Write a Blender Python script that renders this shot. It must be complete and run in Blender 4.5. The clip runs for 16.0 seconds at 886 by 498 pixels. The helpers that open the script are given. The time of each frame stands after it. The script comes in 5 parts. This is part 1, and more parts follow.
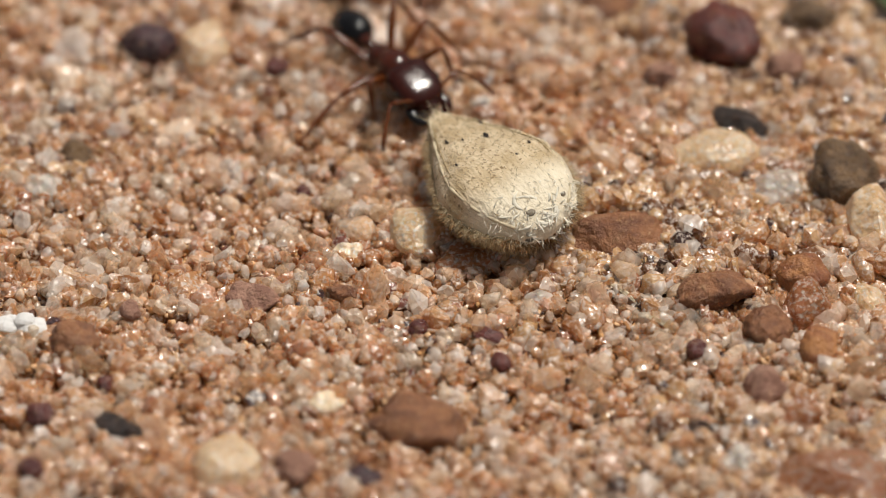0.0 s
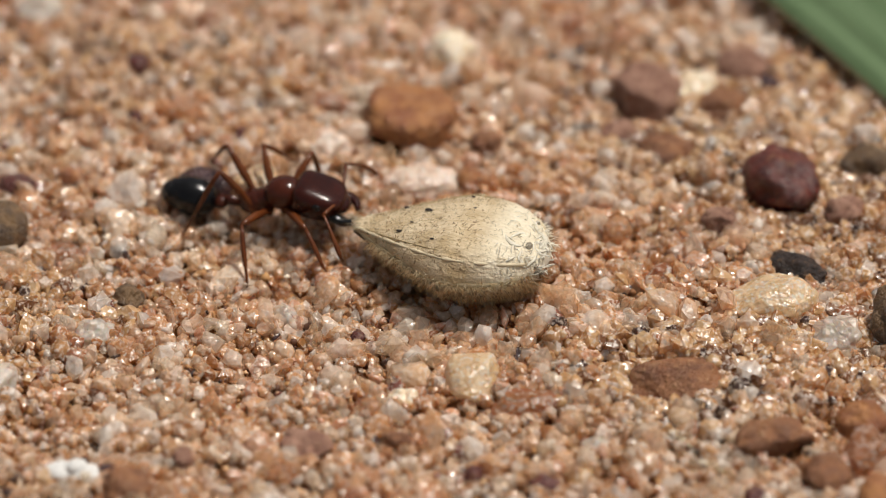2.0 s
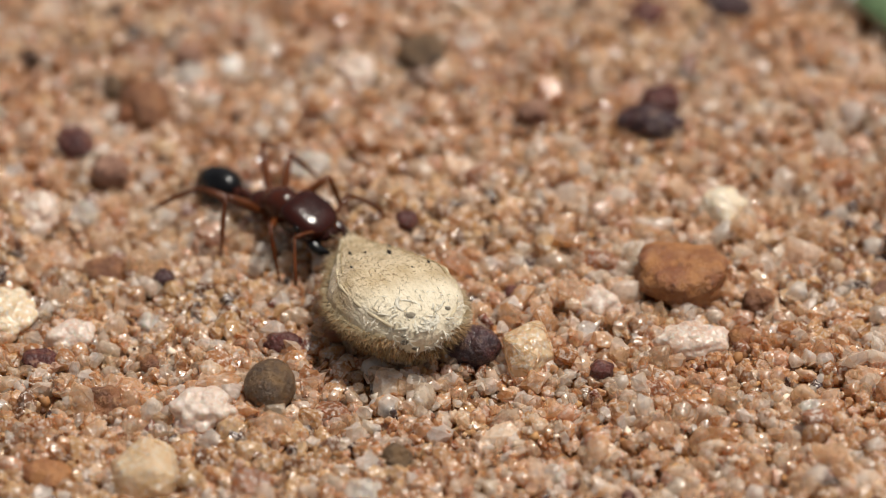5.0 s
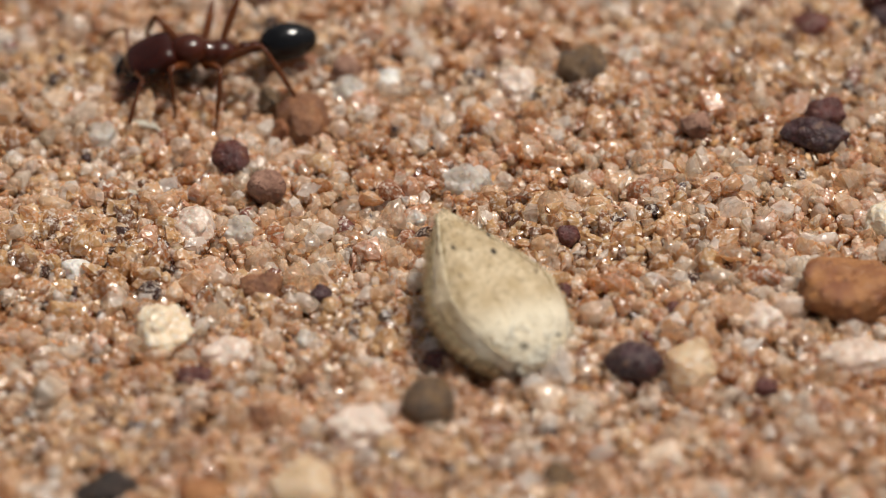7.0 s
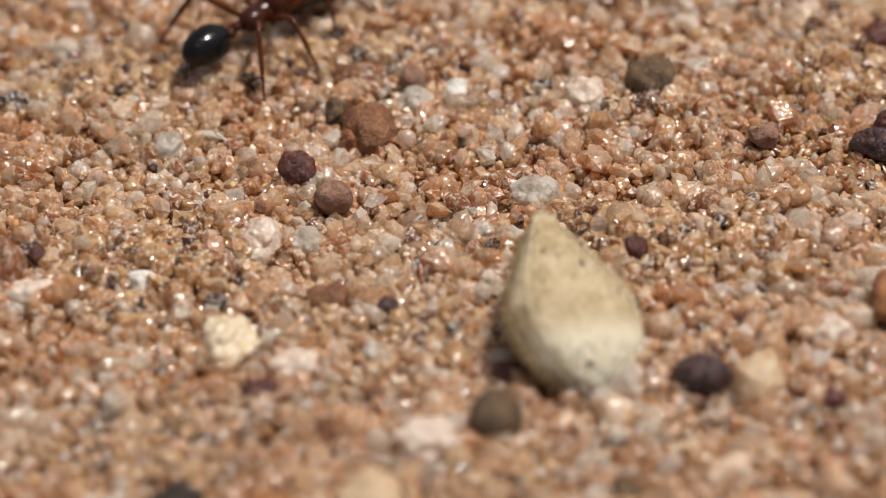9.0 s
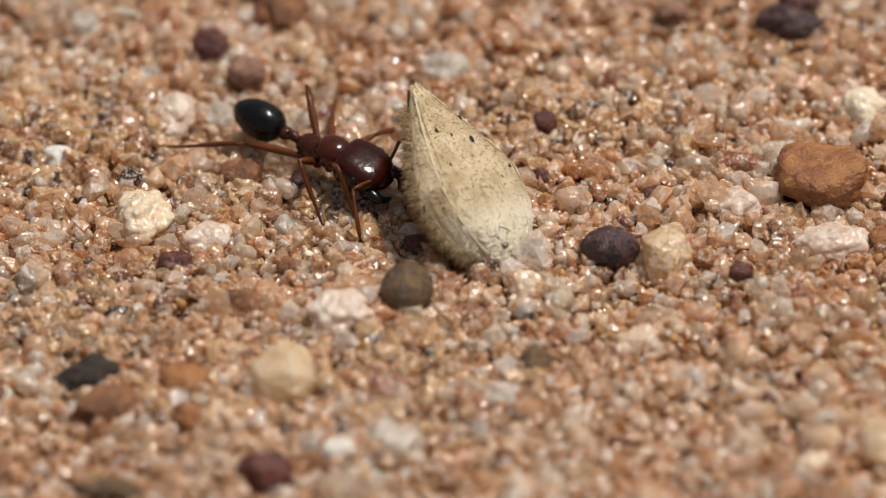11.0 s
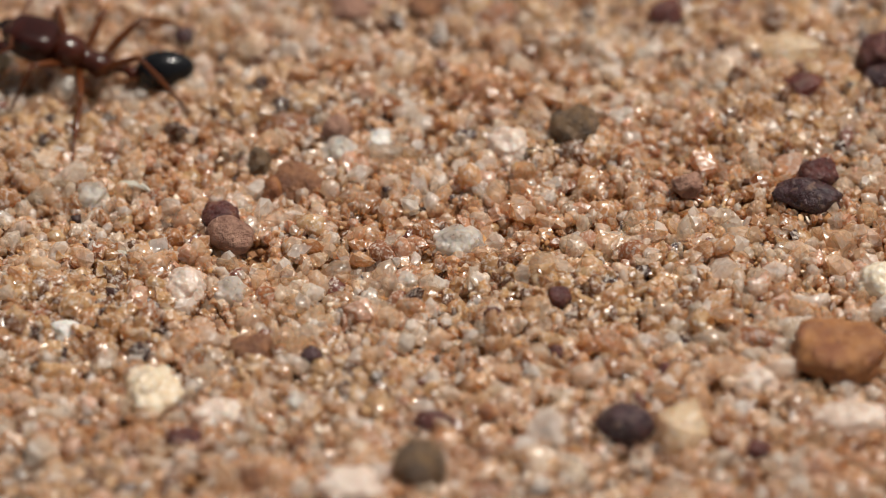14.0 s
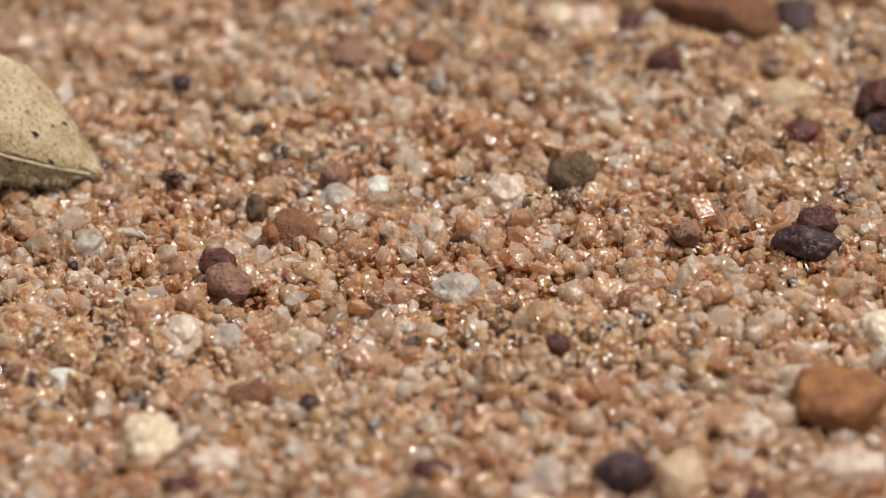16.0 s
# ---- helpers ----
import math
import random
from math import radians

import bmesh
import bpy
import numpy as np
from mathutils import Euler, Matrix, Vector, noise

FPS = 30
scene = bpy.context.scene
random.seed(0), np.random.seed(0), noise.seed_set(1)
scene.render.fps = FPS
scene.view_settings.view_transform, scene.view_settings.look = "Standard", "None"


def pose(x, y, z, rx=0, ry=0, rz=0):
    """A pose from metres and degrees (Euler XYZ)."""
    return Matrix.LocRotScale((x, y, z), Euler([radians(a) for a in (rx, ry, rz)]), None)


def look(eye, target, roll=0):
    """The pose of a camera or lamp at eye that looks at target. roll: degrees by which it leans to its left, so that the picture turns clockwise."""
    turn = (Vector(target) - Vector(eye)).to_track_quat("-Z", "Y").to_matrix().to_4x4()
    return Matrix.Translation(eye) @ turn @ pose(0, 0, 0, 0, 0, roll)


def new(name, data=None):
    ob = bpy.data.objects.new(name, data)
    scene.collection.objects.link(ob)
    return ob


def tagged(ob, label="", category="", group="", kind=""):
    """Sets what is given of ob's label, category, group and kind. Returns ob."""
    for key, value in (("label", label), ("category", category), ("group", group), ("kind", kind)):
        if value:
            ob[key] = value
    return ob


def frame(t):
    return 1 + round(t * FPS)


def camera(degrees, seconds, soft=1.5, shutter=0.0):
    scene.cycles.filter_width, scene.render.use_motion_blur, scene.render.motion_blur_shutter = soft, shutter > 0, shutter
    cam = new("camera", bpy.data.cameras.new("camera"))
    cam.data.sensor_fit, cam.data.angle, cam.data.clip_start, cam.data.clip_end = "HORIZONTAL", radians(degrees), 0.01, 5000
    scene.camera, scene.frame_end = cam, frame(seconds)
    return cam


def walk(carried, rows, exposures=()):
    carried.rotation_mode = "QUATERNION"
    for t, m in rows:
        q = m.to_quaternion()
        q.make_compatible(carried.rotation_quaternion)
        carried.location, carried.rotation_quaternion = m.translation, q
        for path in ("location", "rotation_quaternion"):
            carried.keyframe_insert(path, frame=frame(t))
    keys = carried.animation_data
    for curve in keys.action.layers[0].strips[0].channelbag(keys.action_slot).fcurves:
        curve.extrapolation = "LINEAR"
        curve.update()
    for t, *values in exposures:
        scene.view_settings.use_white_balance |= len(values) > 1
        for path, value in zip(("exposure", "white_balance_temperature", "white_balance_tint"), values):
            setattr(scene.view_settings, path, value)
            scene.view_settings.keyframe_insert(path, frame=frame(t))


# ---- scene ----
MM = 0.001

# camera: a long macro lens on a slow pan, about a third of a metre from the sand
cam = camera(4.0, 16.0, soft=1.0)
cam.data.dof.use_dof = True
cam.data.dof.focus_distance = 0.3436
cam.data.dof.aperture_fstop = 42.0
CAMERA_ROWS = [
    (0, 0.00, -256.36, 230.83, 48.000, -0.000, 0.000),
    (0.5, 0.00, -255.74, 230.27, 48.281, -0.011, 0.043),
    (1, -0.00, -254.93, 229.55, 48.469, 0.057, 0.119),
    (1.5, -0.00, -254.43, 229.11, 48.594, 0.100, 0.200),
    (2, -0.01, -254.07, 228.79, 48.657, 0.123, 0.227),
    (2.5, -0.01, -253.78, 228.54, 48.706, 0.145, 0.252),
    (3, -0.02, -253.35, 228.17, 48.779, 0.193, 0.275),
    (3.5, -0.02, -253.16, 228.00, 48.843, 0.273, 0.361),
    (4, -0.05, -252.78, 227.69, 48.990, 0.457, 0.615),
    (4.5, -0.09, -252.07, 227.09, 49.201, 0.686, 0.932),
    (5, -0.13, -251.55, 226.66, 49.373, 0.899, 1.152),
    (5.2, -0.14, -251.61, 226.71, 49.412, 0.981, 1.230),
    (7.3, -0.43, -246.98, 222.75, 49.469, 1.436, 1.690),
    (7.5, -0.44, -246.87, 222.67, 49.487, 1.461, 1.720),
    (8, -0.49, -246.60, 222.45, 49.532, 1.568, 1.874),
    (8.2, -0.50, -246.53, 222.39, 49.545, 1.590, 1.900),
    (10.3, -0.54, -245.64, 221.54, 49.230, 1.547, 1.819),
    (10.5, -0.46, -246.88, 222.59, 49.154, 1.556, 1.746),
    (11, -0.26, -250.01, 225.26, 48.945, 1.376, 1.548),
    (11.5, -0.21, -250.58, 225.75, 48.864, 1.318, 1.401),
    (12, -0.26, -249.65, 224.97, 49.063, 1.290, 1.465),
    (12.5, -0.34, -248.09, 223.69, 49.372, 1.308, 1.538),
    (13, -0.38, -247.25, 223.00, 49.537, 1.317, 1.590),
    (13.5, -0.42, -246.68, 222.55, 49.651, 1.341, 1.618),
    (14, -0.44, -246.38, 222.31, 49.718, 1.358, 1.639),
    (14.5, -0.44, -246.21, 222.18, 49.762, 1.351, 1.629),
    (15, -0.46, -246.07, 222.07, 49.801, 1.353, 1.660),
    (15.5, -0.47, -245.87, 221.92, 49.849, 1.368, 1.679),
    (16, -0.48, -245.52, 221.65, 49.924, 1.339, 1.643),
]
walk(cam, [(t, pose(x * MM, y * MM, z * MM, rx, ry, rz)) for t, x, y, z, rx, ry, rz in CAMERA_ROWS], [(0.0, -0.42), (16.0, -0.50)])

# light: a bright hazy sky with a broad soft sun from behind and to the right
SUN_HIGH, SUN_AZ = 68.0, 62.0
world = bpy.data.worlds.new("sky")
world.use_nodes = True
scene.world = world
wn, wl = world.node_tree.nodes, world.node_tree.links
sky = wn.new("ShaderNodeTexSky")
sky.sky_type, sky.sun_disc = "NISHITA", False
sky.sun_elevation, sky.sun_rotation = radians(SUN_HIGH), radians(SUN_AZ)
sky.air_density, sky.dust_density = 1.0, 4.0
wn["Background"].inputs["Strength"].default_value = 0.09
haze = wn.new("ShaderNodeHueSaturation")
haze.inputs["Saturation"].default_value = 0.22
wl.new(sky.outputs[0], haze.inputs["Color"])
wl.new(haze.outputs[0], wn["Background"].inputs["Color"])
sun = new("sun", bpy.data.lights.new("sun", "SUN"))
sun.data.energy, sun.data.angle, sun.data.color = 5.0, radians(8), (1.0, 0.925, 0.825)
az, el = radians(SUN_AZ), radians(SUN_HIGH)
sun.matrix_world = look((math.sin(az) * math.cos(el), math.cos(az) * math.cos(el), math.sin(el)), (0, 0, 0))


# ---- materials ----
class Nodes:
    """A small wrapper for building node materials."""

    def __init__(self, name):
        self.mat = bpy.data.materials.new(name)
        self.mat.use_nodes = True
        self.tree = self.mat.node_tree
        self.bsdf = self.tree.nodes["Principled BSDF"]
        self.out = self.tree.nodes["Material Output"]

    def add(self, kind, inputs=(), **attrs):
        n = self.tree.nodes.new(kind)
        for k, v in attrs.items():
            if k == "noise_dimensions":
                n.noise_dimensions = v
            elif k == "operation":
                n.operation = v
            elif k == "blend_type":
                n.blend_type = v
            elif k == "data_type":
                n.data_type = v
            elif k == "feature":
                n.feature = v
            elif k == "interpolation":
                n.color_ramp.interpolation = v
        for key, v in dict(inputs).items():
            self.put(n.inputs[key], v)
        return n

    def put(self, socket, v):
        if isinstance(v, bpy.types.NodeSocket):
            self.tree.links.new(v, socket)
        elif isinstance(v, bpy.types.Node):
            self.tree.links.new(v.outputs[0], socket)
        else:
            socket.default_value = v

    def coords(self):
        return self.add("ShaderNodeTexCoord").outputs["Object"]

    def noise(self, scale, detail=4.0, rough=0.55, vector=None, distortion=0.0):
        n = self.add("ShaderNodeTexNoise", {"Scale": scale, "Detail": detail, "Roughness": rough, "Distortion": distortion})
        self.put(n.inputs["Vector"], vector if vector is not None else self.coords())
        return n.outputs[0]

    def ramp(self, fac, stops, interpolation="LINEAR"):
        n = self.add("ShaderNodeValToRGB", {"Fac": fac}, interpolation=interpolation)
        e = n.color_ramp.elements
        while len(e) < len(stops):
            e.new(0.5)
        for el_, (p, c) in zip(e, stops):
            el_.position, el_.color = p, (*c, 1.0) if len(c) == 3 else c
        return n.outputs[0]

    def mix(self, fac, a, b, how="MIX"):
        n = self.add("ShaderNodeMixRGB", {"Fac": fac, "Color1": a, "Color2": b}, blend_type=how)
        return n.outputs[0]

    def math(self, operation, a, b=0.0):
        n = self.add("ShaderNodeMath", operation=operation)
        self.put(n.inputs[0], a)
        self.put(n.inputs[1], b)
        return n.outputs[0]

    def bump(self, height, strength=0.3, distance=0.00002):
        n = self.add("ShaderNodeBump", {"Height": height, "Strength": strength, "Distance": distance})
        self.put(self.bsdf.inputs["Normal"], n.outputs[0])
        return n.outputs[0]

    def set(self, **values):
        names = {"color": "Base Color", "rough": "Roughness", "metal": "Metallic", "spec": "Specular IOR Level", "coat": "Coat Weight", "coat_rough": "Coat Roughness", "sheen": "Sheen Weight"}
        for k, v in values.items():
            self.put(self.bsdf.inputs[names[k]], v if not isinstance(v, tuple) or len(v) == 4 else (*v, 1.0))
        return self

    def milky(self, weight, depth, red=1.0, green=0.55, blue=0.3):
        """Light soaks into the grain and comes out warmer; depth in metres."""
        self.put(self.bsdf.inputs["Subsurface Weight"], weight)
        self.bsdf.inputs["Subsurface Radius"].default_value = (red, green, blue)
        self.bsdf.inputs["Subsurface Scale"].default_value = depth

    def glow_through(self, color, share, clear=0.0, clear_color=(1, 1, 1, 1)):
        """Lets part of the light pass through, as thin or milky matter does; clear: the part that passes straight."""
        t = self.add("ShaderNodeBsdfTranslucent", {"Color": color})
        m = self.add("ShaderNodeMixShader", {0: share})
        self.tree.links.new(self.bsdf.outputs[0], m.inputs[1])
        self.tree.links.new(t.outputs[0], m.inputs[2])
        if not isinstance(clear, float) or clear > 0:
            c = self.add("ShaderNodeBsdfTransparent", {"Color": clear_color})
            k = self.add("ShaderNodeMixShader", {0: clear})
            self.tree.links.new(m.outputs[0], k.inputs[1])
            self.tree.links.new(c.outputs[0], k.inputs[2])
            m = k
        self.tree.links.new(m.outputs[0], self.out.inputs["Surface"])


def frosted(n, col, co, glint=0.9, bump=0.8):
    """Chipped quartz: white bruises doubling as painted glints, a little brown dust, sugary relief."""
    frost_glint = n.noise(7200.0, 4.0, 0.7, co)
    dust = n.noise(4800.0, 4.0, 0.7, co)
    lump = n.noise(5200.0, 1.0, 0.4, co)
    # whitish blotches put sparkle into the base colour
    col = n.mix(n.ramp(frost_glint, [(0.51, (0, 0, 0)), (0.59, (0.85,) * 3)]), col, (0.98, 0.91, 0.82, 1))
    col = n.mix(n.ramp(dust, [(0.58, (0, 0, 0)), (0.68, (0.42,) * 3)]), col, (0.52, 0.30, 0.15, 1))
    n.set(color=col, rough=n.ramp(lump, [(0.42, (0.13,) * 3), (0.60, (0.36,) * 3)]), spec=glint)
    n.put(n.bsdf.inputs["IOR"], 1.7)
    n.bump(lump, bump, 0.00012)
    return col


def sand_material():
    """Milky, peach, honey and amber quartz grains that let light soak through them."""
    n = Nodes("quartz_sand")
    isl = n.add("ShaderNodeNewGeometry").outputs["Random Per Island"]
    base = n.ramp(isl, [(0.0, (0.93, 0.80, 0.62)), (0.12, (0.72, 0.47, 0.26)), (0.22, (0.97, 0.91, 0.82)), (0.36, (0.86, 0.66, 0.45)), (0.46, (0.58, 0.33, 0.15)), (0.53, (0.95, 0.84, 0.68)),
                        (0.65, (0.78, 0.53, 0.30)), (0.72, (0.99, 0.96, 0.92)), (0.84, (0.80, 0.56, 0.43)), (0.89, (0.52, 0.27, 0.11)), (0.92, (0.93, 0.82, 0.66)), (0.968, (0.40, 0.18, 0.09)),
                        (0.985, (0.24, 0.085, 0.06)), (0.994, (0.07, 0.035, 0.04))], "CONSTANT")
    tint = n.ramp(n.noise(260.0, 5.0, 0.6), [(0.36, (0.80, 0.58, 0.38)), (0.45, (0.98, 0.80, 0.62)), (0.53, (1.0, 0.93, 0.87))])
    col = n.mix(1.0, base, tint, "MULTIPLY")
    col = frosted(n, col, n.coords(), 1.0)
    n.put(n.bsdf.inputs["Transmission Weight"], n.ramp(isl, [(0.0, (0.3,) * 3), (0.14, (0.1,) * 3), (0.26, (0.6,) * 3), (0.42, (0.1,) * 3), (0.54, (0.5,) * 3), (0.66, (0.1,) * 3), (0.74, (0.3,) * 3), (0.82, (0.1,) * 3), (0.968, (0.0,) * 3)], "CONSTANT"))
    clear = n.ramp(isl, [(0.0, (0.35,) * 3), (0.12, (0.15,) * 3), (0.22, (0.5,) * 3), (0.36, (0.2,) * 3), (0.53, (0.45,) * 3), (0.65, (0.2,) * 3), (0.72, (0.4,) * 3), (0.84, (0.15,) * 3), (0.968, (0.0,) * 3)], "CONSTANT")
    n.glow_through(n.mix(1.0, col, (1.0, 0.87, 0.68, 1), "MULTIPLY"), 0.38, clear, n.mix(0.8, (1, 1, 1, 1), col))
    return n.mat


def clear_material():
    n = Nodes("clear_crystals")
    isl = n.add("ShaderNodeNewGeometry").outputs["Random Per Island"]
    col = n.ramp(isl, [(0.0, (0.97, 0.89, 0.77)), (0.25, (0.98, 0.94, 0.87)), (0.50, (0.95, 0.80, 0.60)), (0.68, (0.99, 0.97, 0.94))], "CONSTANT")
    col = frosted(n, col, n.coords(), 1.0)
    n.put(n.bsdf.inputs["Transmission Weight"], n.ramp(isl, [(0.0, (0.4,) * 3), (0.35, (0.7,) * 3), (0.65, (0.3,) * 3), (0.85, (0.1,) * 3)], "CONSTANT"))
    n.glow_through(n.mix(1.0, col, (1.0, 0.90, 0.76, 1), "MULTIPLY"), 0.38, 0.45, n.mix(0.5, (1, 1, 1, 1), col))
    return n.mat


def fines_material():
    n = Nodes("fine_chips")
    isl = n.add("ShaderNodeNewGeometry").outputs["Random Per Island"]
    col = n.ramp(isl, [(0.0, (0.34, 0.165, 0.062)), (0.30, (0.20, 0.085, 0.03)), (0.52, (0.46, 0.25, 0.10)), (0.66, (0.09, 0.034, 0.016)), (0.80, (0.62, 0.40, 0.22)), (0.90, (0.86, 0.74, 0.60)), (0.96, (0.04, 0.02, 0.018))], "CONSTANT")
    n.set(color=col, rough=0.6, spec=0.4)
    n.bump(n.noise(9000.0, 2.0), 0.4, 0.00003)
    return n.mat


def amber_material():
    """Amber, rust and brown: iron-stained drift grains, and deeper grains coloured for gap shade."""
    n = Nodes("iron_stain_and_gap_shade")
    isl = n.add("ShaderNodeNewGeometry").outputs["Random Per Island"]
    col = n.ramp(isl, [(0.0, (0.70, 0.44, 0.20)), (0.3, (0.55, 0.30, 0.12)), (0.55, (0.78, 0.54, 0.29)), (0.76, (0.26, 0.11, 0.042)), (0.92, (0.08, 0.03, 0.02))], "CONSTANT")
    col = frosted(n, col, n.coords(), 0.9)
    n.glow_through(n.mix(1.0, col, (1.0, 0.82, 0.56, 1), "MULTIPLY"), 0.35, 0.25, n.mix(0.8, (1, 1, 1, 1), col))
    return n.mat


def ground_material():
    n = Nodes("fine_sand")
    co = n.coords()
    v = n.add("ShaderNodeTexVoronoi", {"Scale": 4200.0, "Vector": co})
    grey = n.math("MULTIPLY", v.outputs["Color"], 1.0)
    col = n.ramp(grey, [(0.0, (0.14, 0.055, 0.020)), (0.35, (0.24, 0.11, 0.042)), (0.6, (0.30, 0.15, 0.065)), (0.85, (0.17, 0.068, 0.025)), (1.0, (0.36, 0.21, 0.11))])
    big = n.noise(140.0, 4.0, vector=co)
    col = n.mix(1.0, col, n.ramp(big, [(0.3, (0.72, 0.62, 0.52)), (0.7, (1, 0.97, 0.93))]), "MULTIPLY")
    n.set(color=col, rough=0.75)
    n.bump(v.outputs["Distance"], 0.8, 0.0001)
    return n.mat


def stone_material(name, a, b, c, rough=0.5, scale=2200.0, spec=0.4, pits=0.5, relief=0.00005):
    """A worn pebble: two tones in blotches, a third in specks and pits, and tan dust in its hollows."""
    n = Nodes(name)
    off = n.add("ShaderNodeVectorMath", operation="ADD")
    n.put(off.inputs[0], n.coords())
    rnd = n.add("ShaderNodeObjectInfo").outputs["Random"]
    n.put(off.inputs[1], rnd)
    co = off.outputs[0]
    blot = n.noise(scale, 4.0, 0.6, co, 0.4)
    fine = n.noise(scale * 3.2, 4.0, 0.65, co)
    dust = n.noise(scale * 1.4, 5.0, 0.7, co, 0.3)
    col = n.mix(n.ramp(blot, [(0.38, (0, 0, 0)), (0.62, (1, 1, 1))]), (*a, 1), (*b, 1))
    col = n.mix(n.ramp(fine, [(0.56, (0, 0, 0)), (0.72, (pits,) * 3)]), col, (*c, 1))
    dusty = n.ramp(dust, [(0.56, (0, 0, 0)), (0.68, (0.6,) * 3)])
    col = n.mix(dusty, col, tuple(0.45 * q + 0.55 * d for q, d in zip(b, (0.42, 0.25, 0.14))) + (1,))
    shine = n.ramp(fine, [(0.3, (max(rough - 0.2, 0.08),) * 3), (0.7, (min(rough + 0.12, 1),) * 3)])
    n.set(color=col, rough=n.mix(dusty, shine, (0.8, 0.8, 0.8, 1)), spec=spec * 1.5)
    n.bump(n.math("ADD", n.math("MULTIPLY", blot, 0.8), n.math("ADD", fine, n.math("MULTIPLY", dust, 0.6))), 0.9, max(relief, 0.00009))
    return n.mat


def quartz_material(name, a, b, share=0.3, clear=0.3):
    n = Nodes(name)
    off = n.add("ShaderNodeVectorMath", operation="ADD")
    n.put(off.inputs[0], n.coords())
    n.put(off.inputs[1], n.add("ShaderNodeObjectInfo").outputs["Random"])
    co = off.outputs[0]
    cloud = n.noise(1800.0, 4.0, 0.6, co, 0.6)
    col = n.mix(n.ramp(cloud, [(0.4, (0, 0, 0)), (0.65, (1, 1, 1))]), (*a, 1), (*b, 1))
    col = frosted(n, col, co, 0.35)
    n.put(n.bsdf.inputs["Roughness"], n.ramp(cloud, [(0.35, (0.2,) * 3), (0.65, (0.45,) * 3)]))
    n.put(n.bsdf.inputs["Transmission Weight"], n.ramp(cloud, [(0.35, (2.0 * clear,) * 3), (0.65, (0.8 * clear,) * 3)]))
    n.milky(0.4, 0.00016, 1.0, 0.85, 0.7)
    n.glow_through(col, share, clear, n.mix(0.5, (1, 1, 1, 1), col))
    return n.mat


def cuticle_material(name, a, b, rough=0.2, share=0.0, spec=0.5):
    """Polished insect armour with a faint leathery grain."""
    n = Nodes(name)
    co = n.coords()
    tone = n.noise(1500.0, 3.0, 0.5, co)
    grain = n.noise(9000.0, 3.0, 0.6, co)
    col = n.mix(n.ramp(tone, [(0.35, (0, 0, 0)), (0.65, (1, 1, 1))]), (*a, 1), (*b, 1))
    n.set(color=col, rough=n.ramp(grain, [(0.3, (max(rough - 0.06, 0.03),) * 3), (0.7, (rough + 0.1,) * 3)]), spec=spec)
    n.bump(grain, 0.35, 0.00002)
    if share:
        n.glow_through(col, share)
    return n.mat


def husk_material():
    """Dry straw-coloured husk: lengthwise streaks, brown flecks, paler at the frayed base."""
    n = Nodes("dry_husk")
    co = n.coords()
    stretch = n.add("ShaderNodeMapping", {"Vector": co, "Scale": (0.22, 1.0, 1.0)})
    streak = n.noise(6500.0, 4.0, 0.6, stretch)
    cloud = n.noise(1500.0, 5.0, 0.62, co)
    fleck = n.noise(9500.0, 2.0, 0.5, co)
    col = n.mix(n.ramp(streak, [(0.3, (0, 0, 0)), (0.7, (1, 1, 1))]), (0.56, 0.43, 0.265, 1), (0.76, 0.64, 0.45, 1))
    col = n.mix(n.ramp(cloud, [(0.42, (0.0,) * 3), (0.62, (0.75,) * 3)]), col, (0.45, 0.33, 0.18, 1))
    col = n.mix(n.ramp(fleck, [(0.60, (0, 0, 0)), (0.67, (0.8,) * 3)]), col, (0.20, 0.13, 0.06, 1))
    x = n.add("ShaderNodeSeparateXYZ", {0: co}).outputs[0]
    pale = n.add("ShaderNodeMapRange", {0: x, 1: -0.0009, 2: -0.0016, 3: 0.0, 4: 0.85}).outputs[0]
    col = n.mix(pale, col, n.mix(streak, (0.78, 0.68, 0.48, 1), (0.92, 0.86, 0.72, 1)))
    n.set(color=col, rough=0.8, spec=0.12, sheen=0.3)
    n.bump(n.math("ADD", streak, n.math("MULTIPLY", fleck, 0.7)), 0.7, 0.0001)
    n.glow_through(col, 0.18)
    return n.mat


def fibre_material(name, a, b, share=0.35, clear=0.5):
    n = Nodes(name)
    isl = n.add("ShaderNodeNewGeometry").outputs["Random Per Island"]
    col = n.ramp(isl, [(0.0, a), (1.0, b)])
    n.set(color=col, rough=0.5, spec=0.3)
    n.glow_through(col, share, clear)
    return n.mat


def leaf_material():
    n = Nodes("grass_blade")
    co = n.coords()
    stretch = n.add("ShaderNodeMapping", {"Vector": co, "Scale": (0.03, 1.0, 1.0)})
    vein = n.noise(3000.0, 3.0, 0.6, stretch)
    cloud = n.noise(500.0, 3.0, 0.5, co)
    cell = n.noise(12000.0, 2.0, 0.5, co)
    col = n.mix(n.ramp(vein, [(0.35, (0, 0, 0)), (0.65, (1, 1, 1))]), (0.10, 0.17, 0.075, 1), (0.155, 0.235, 0.115, 1))
    col = n.mix(n.ramp(cloud, [(0.3, (0,) * 3), (0.7, (0.5,) * 3)]), col, (0.17, 0.25, 0.13, 1))
    n.set(color=col, rough=0.5, spec=0.4)
    n.bump(n.math("ADD", vein, n.math("MULTIPLY", cell, 0.3)), 0.5, 0.00004)
    n.glow_through((0.16, 0.34, 0.08, 1), 0.25)
    return n.mat


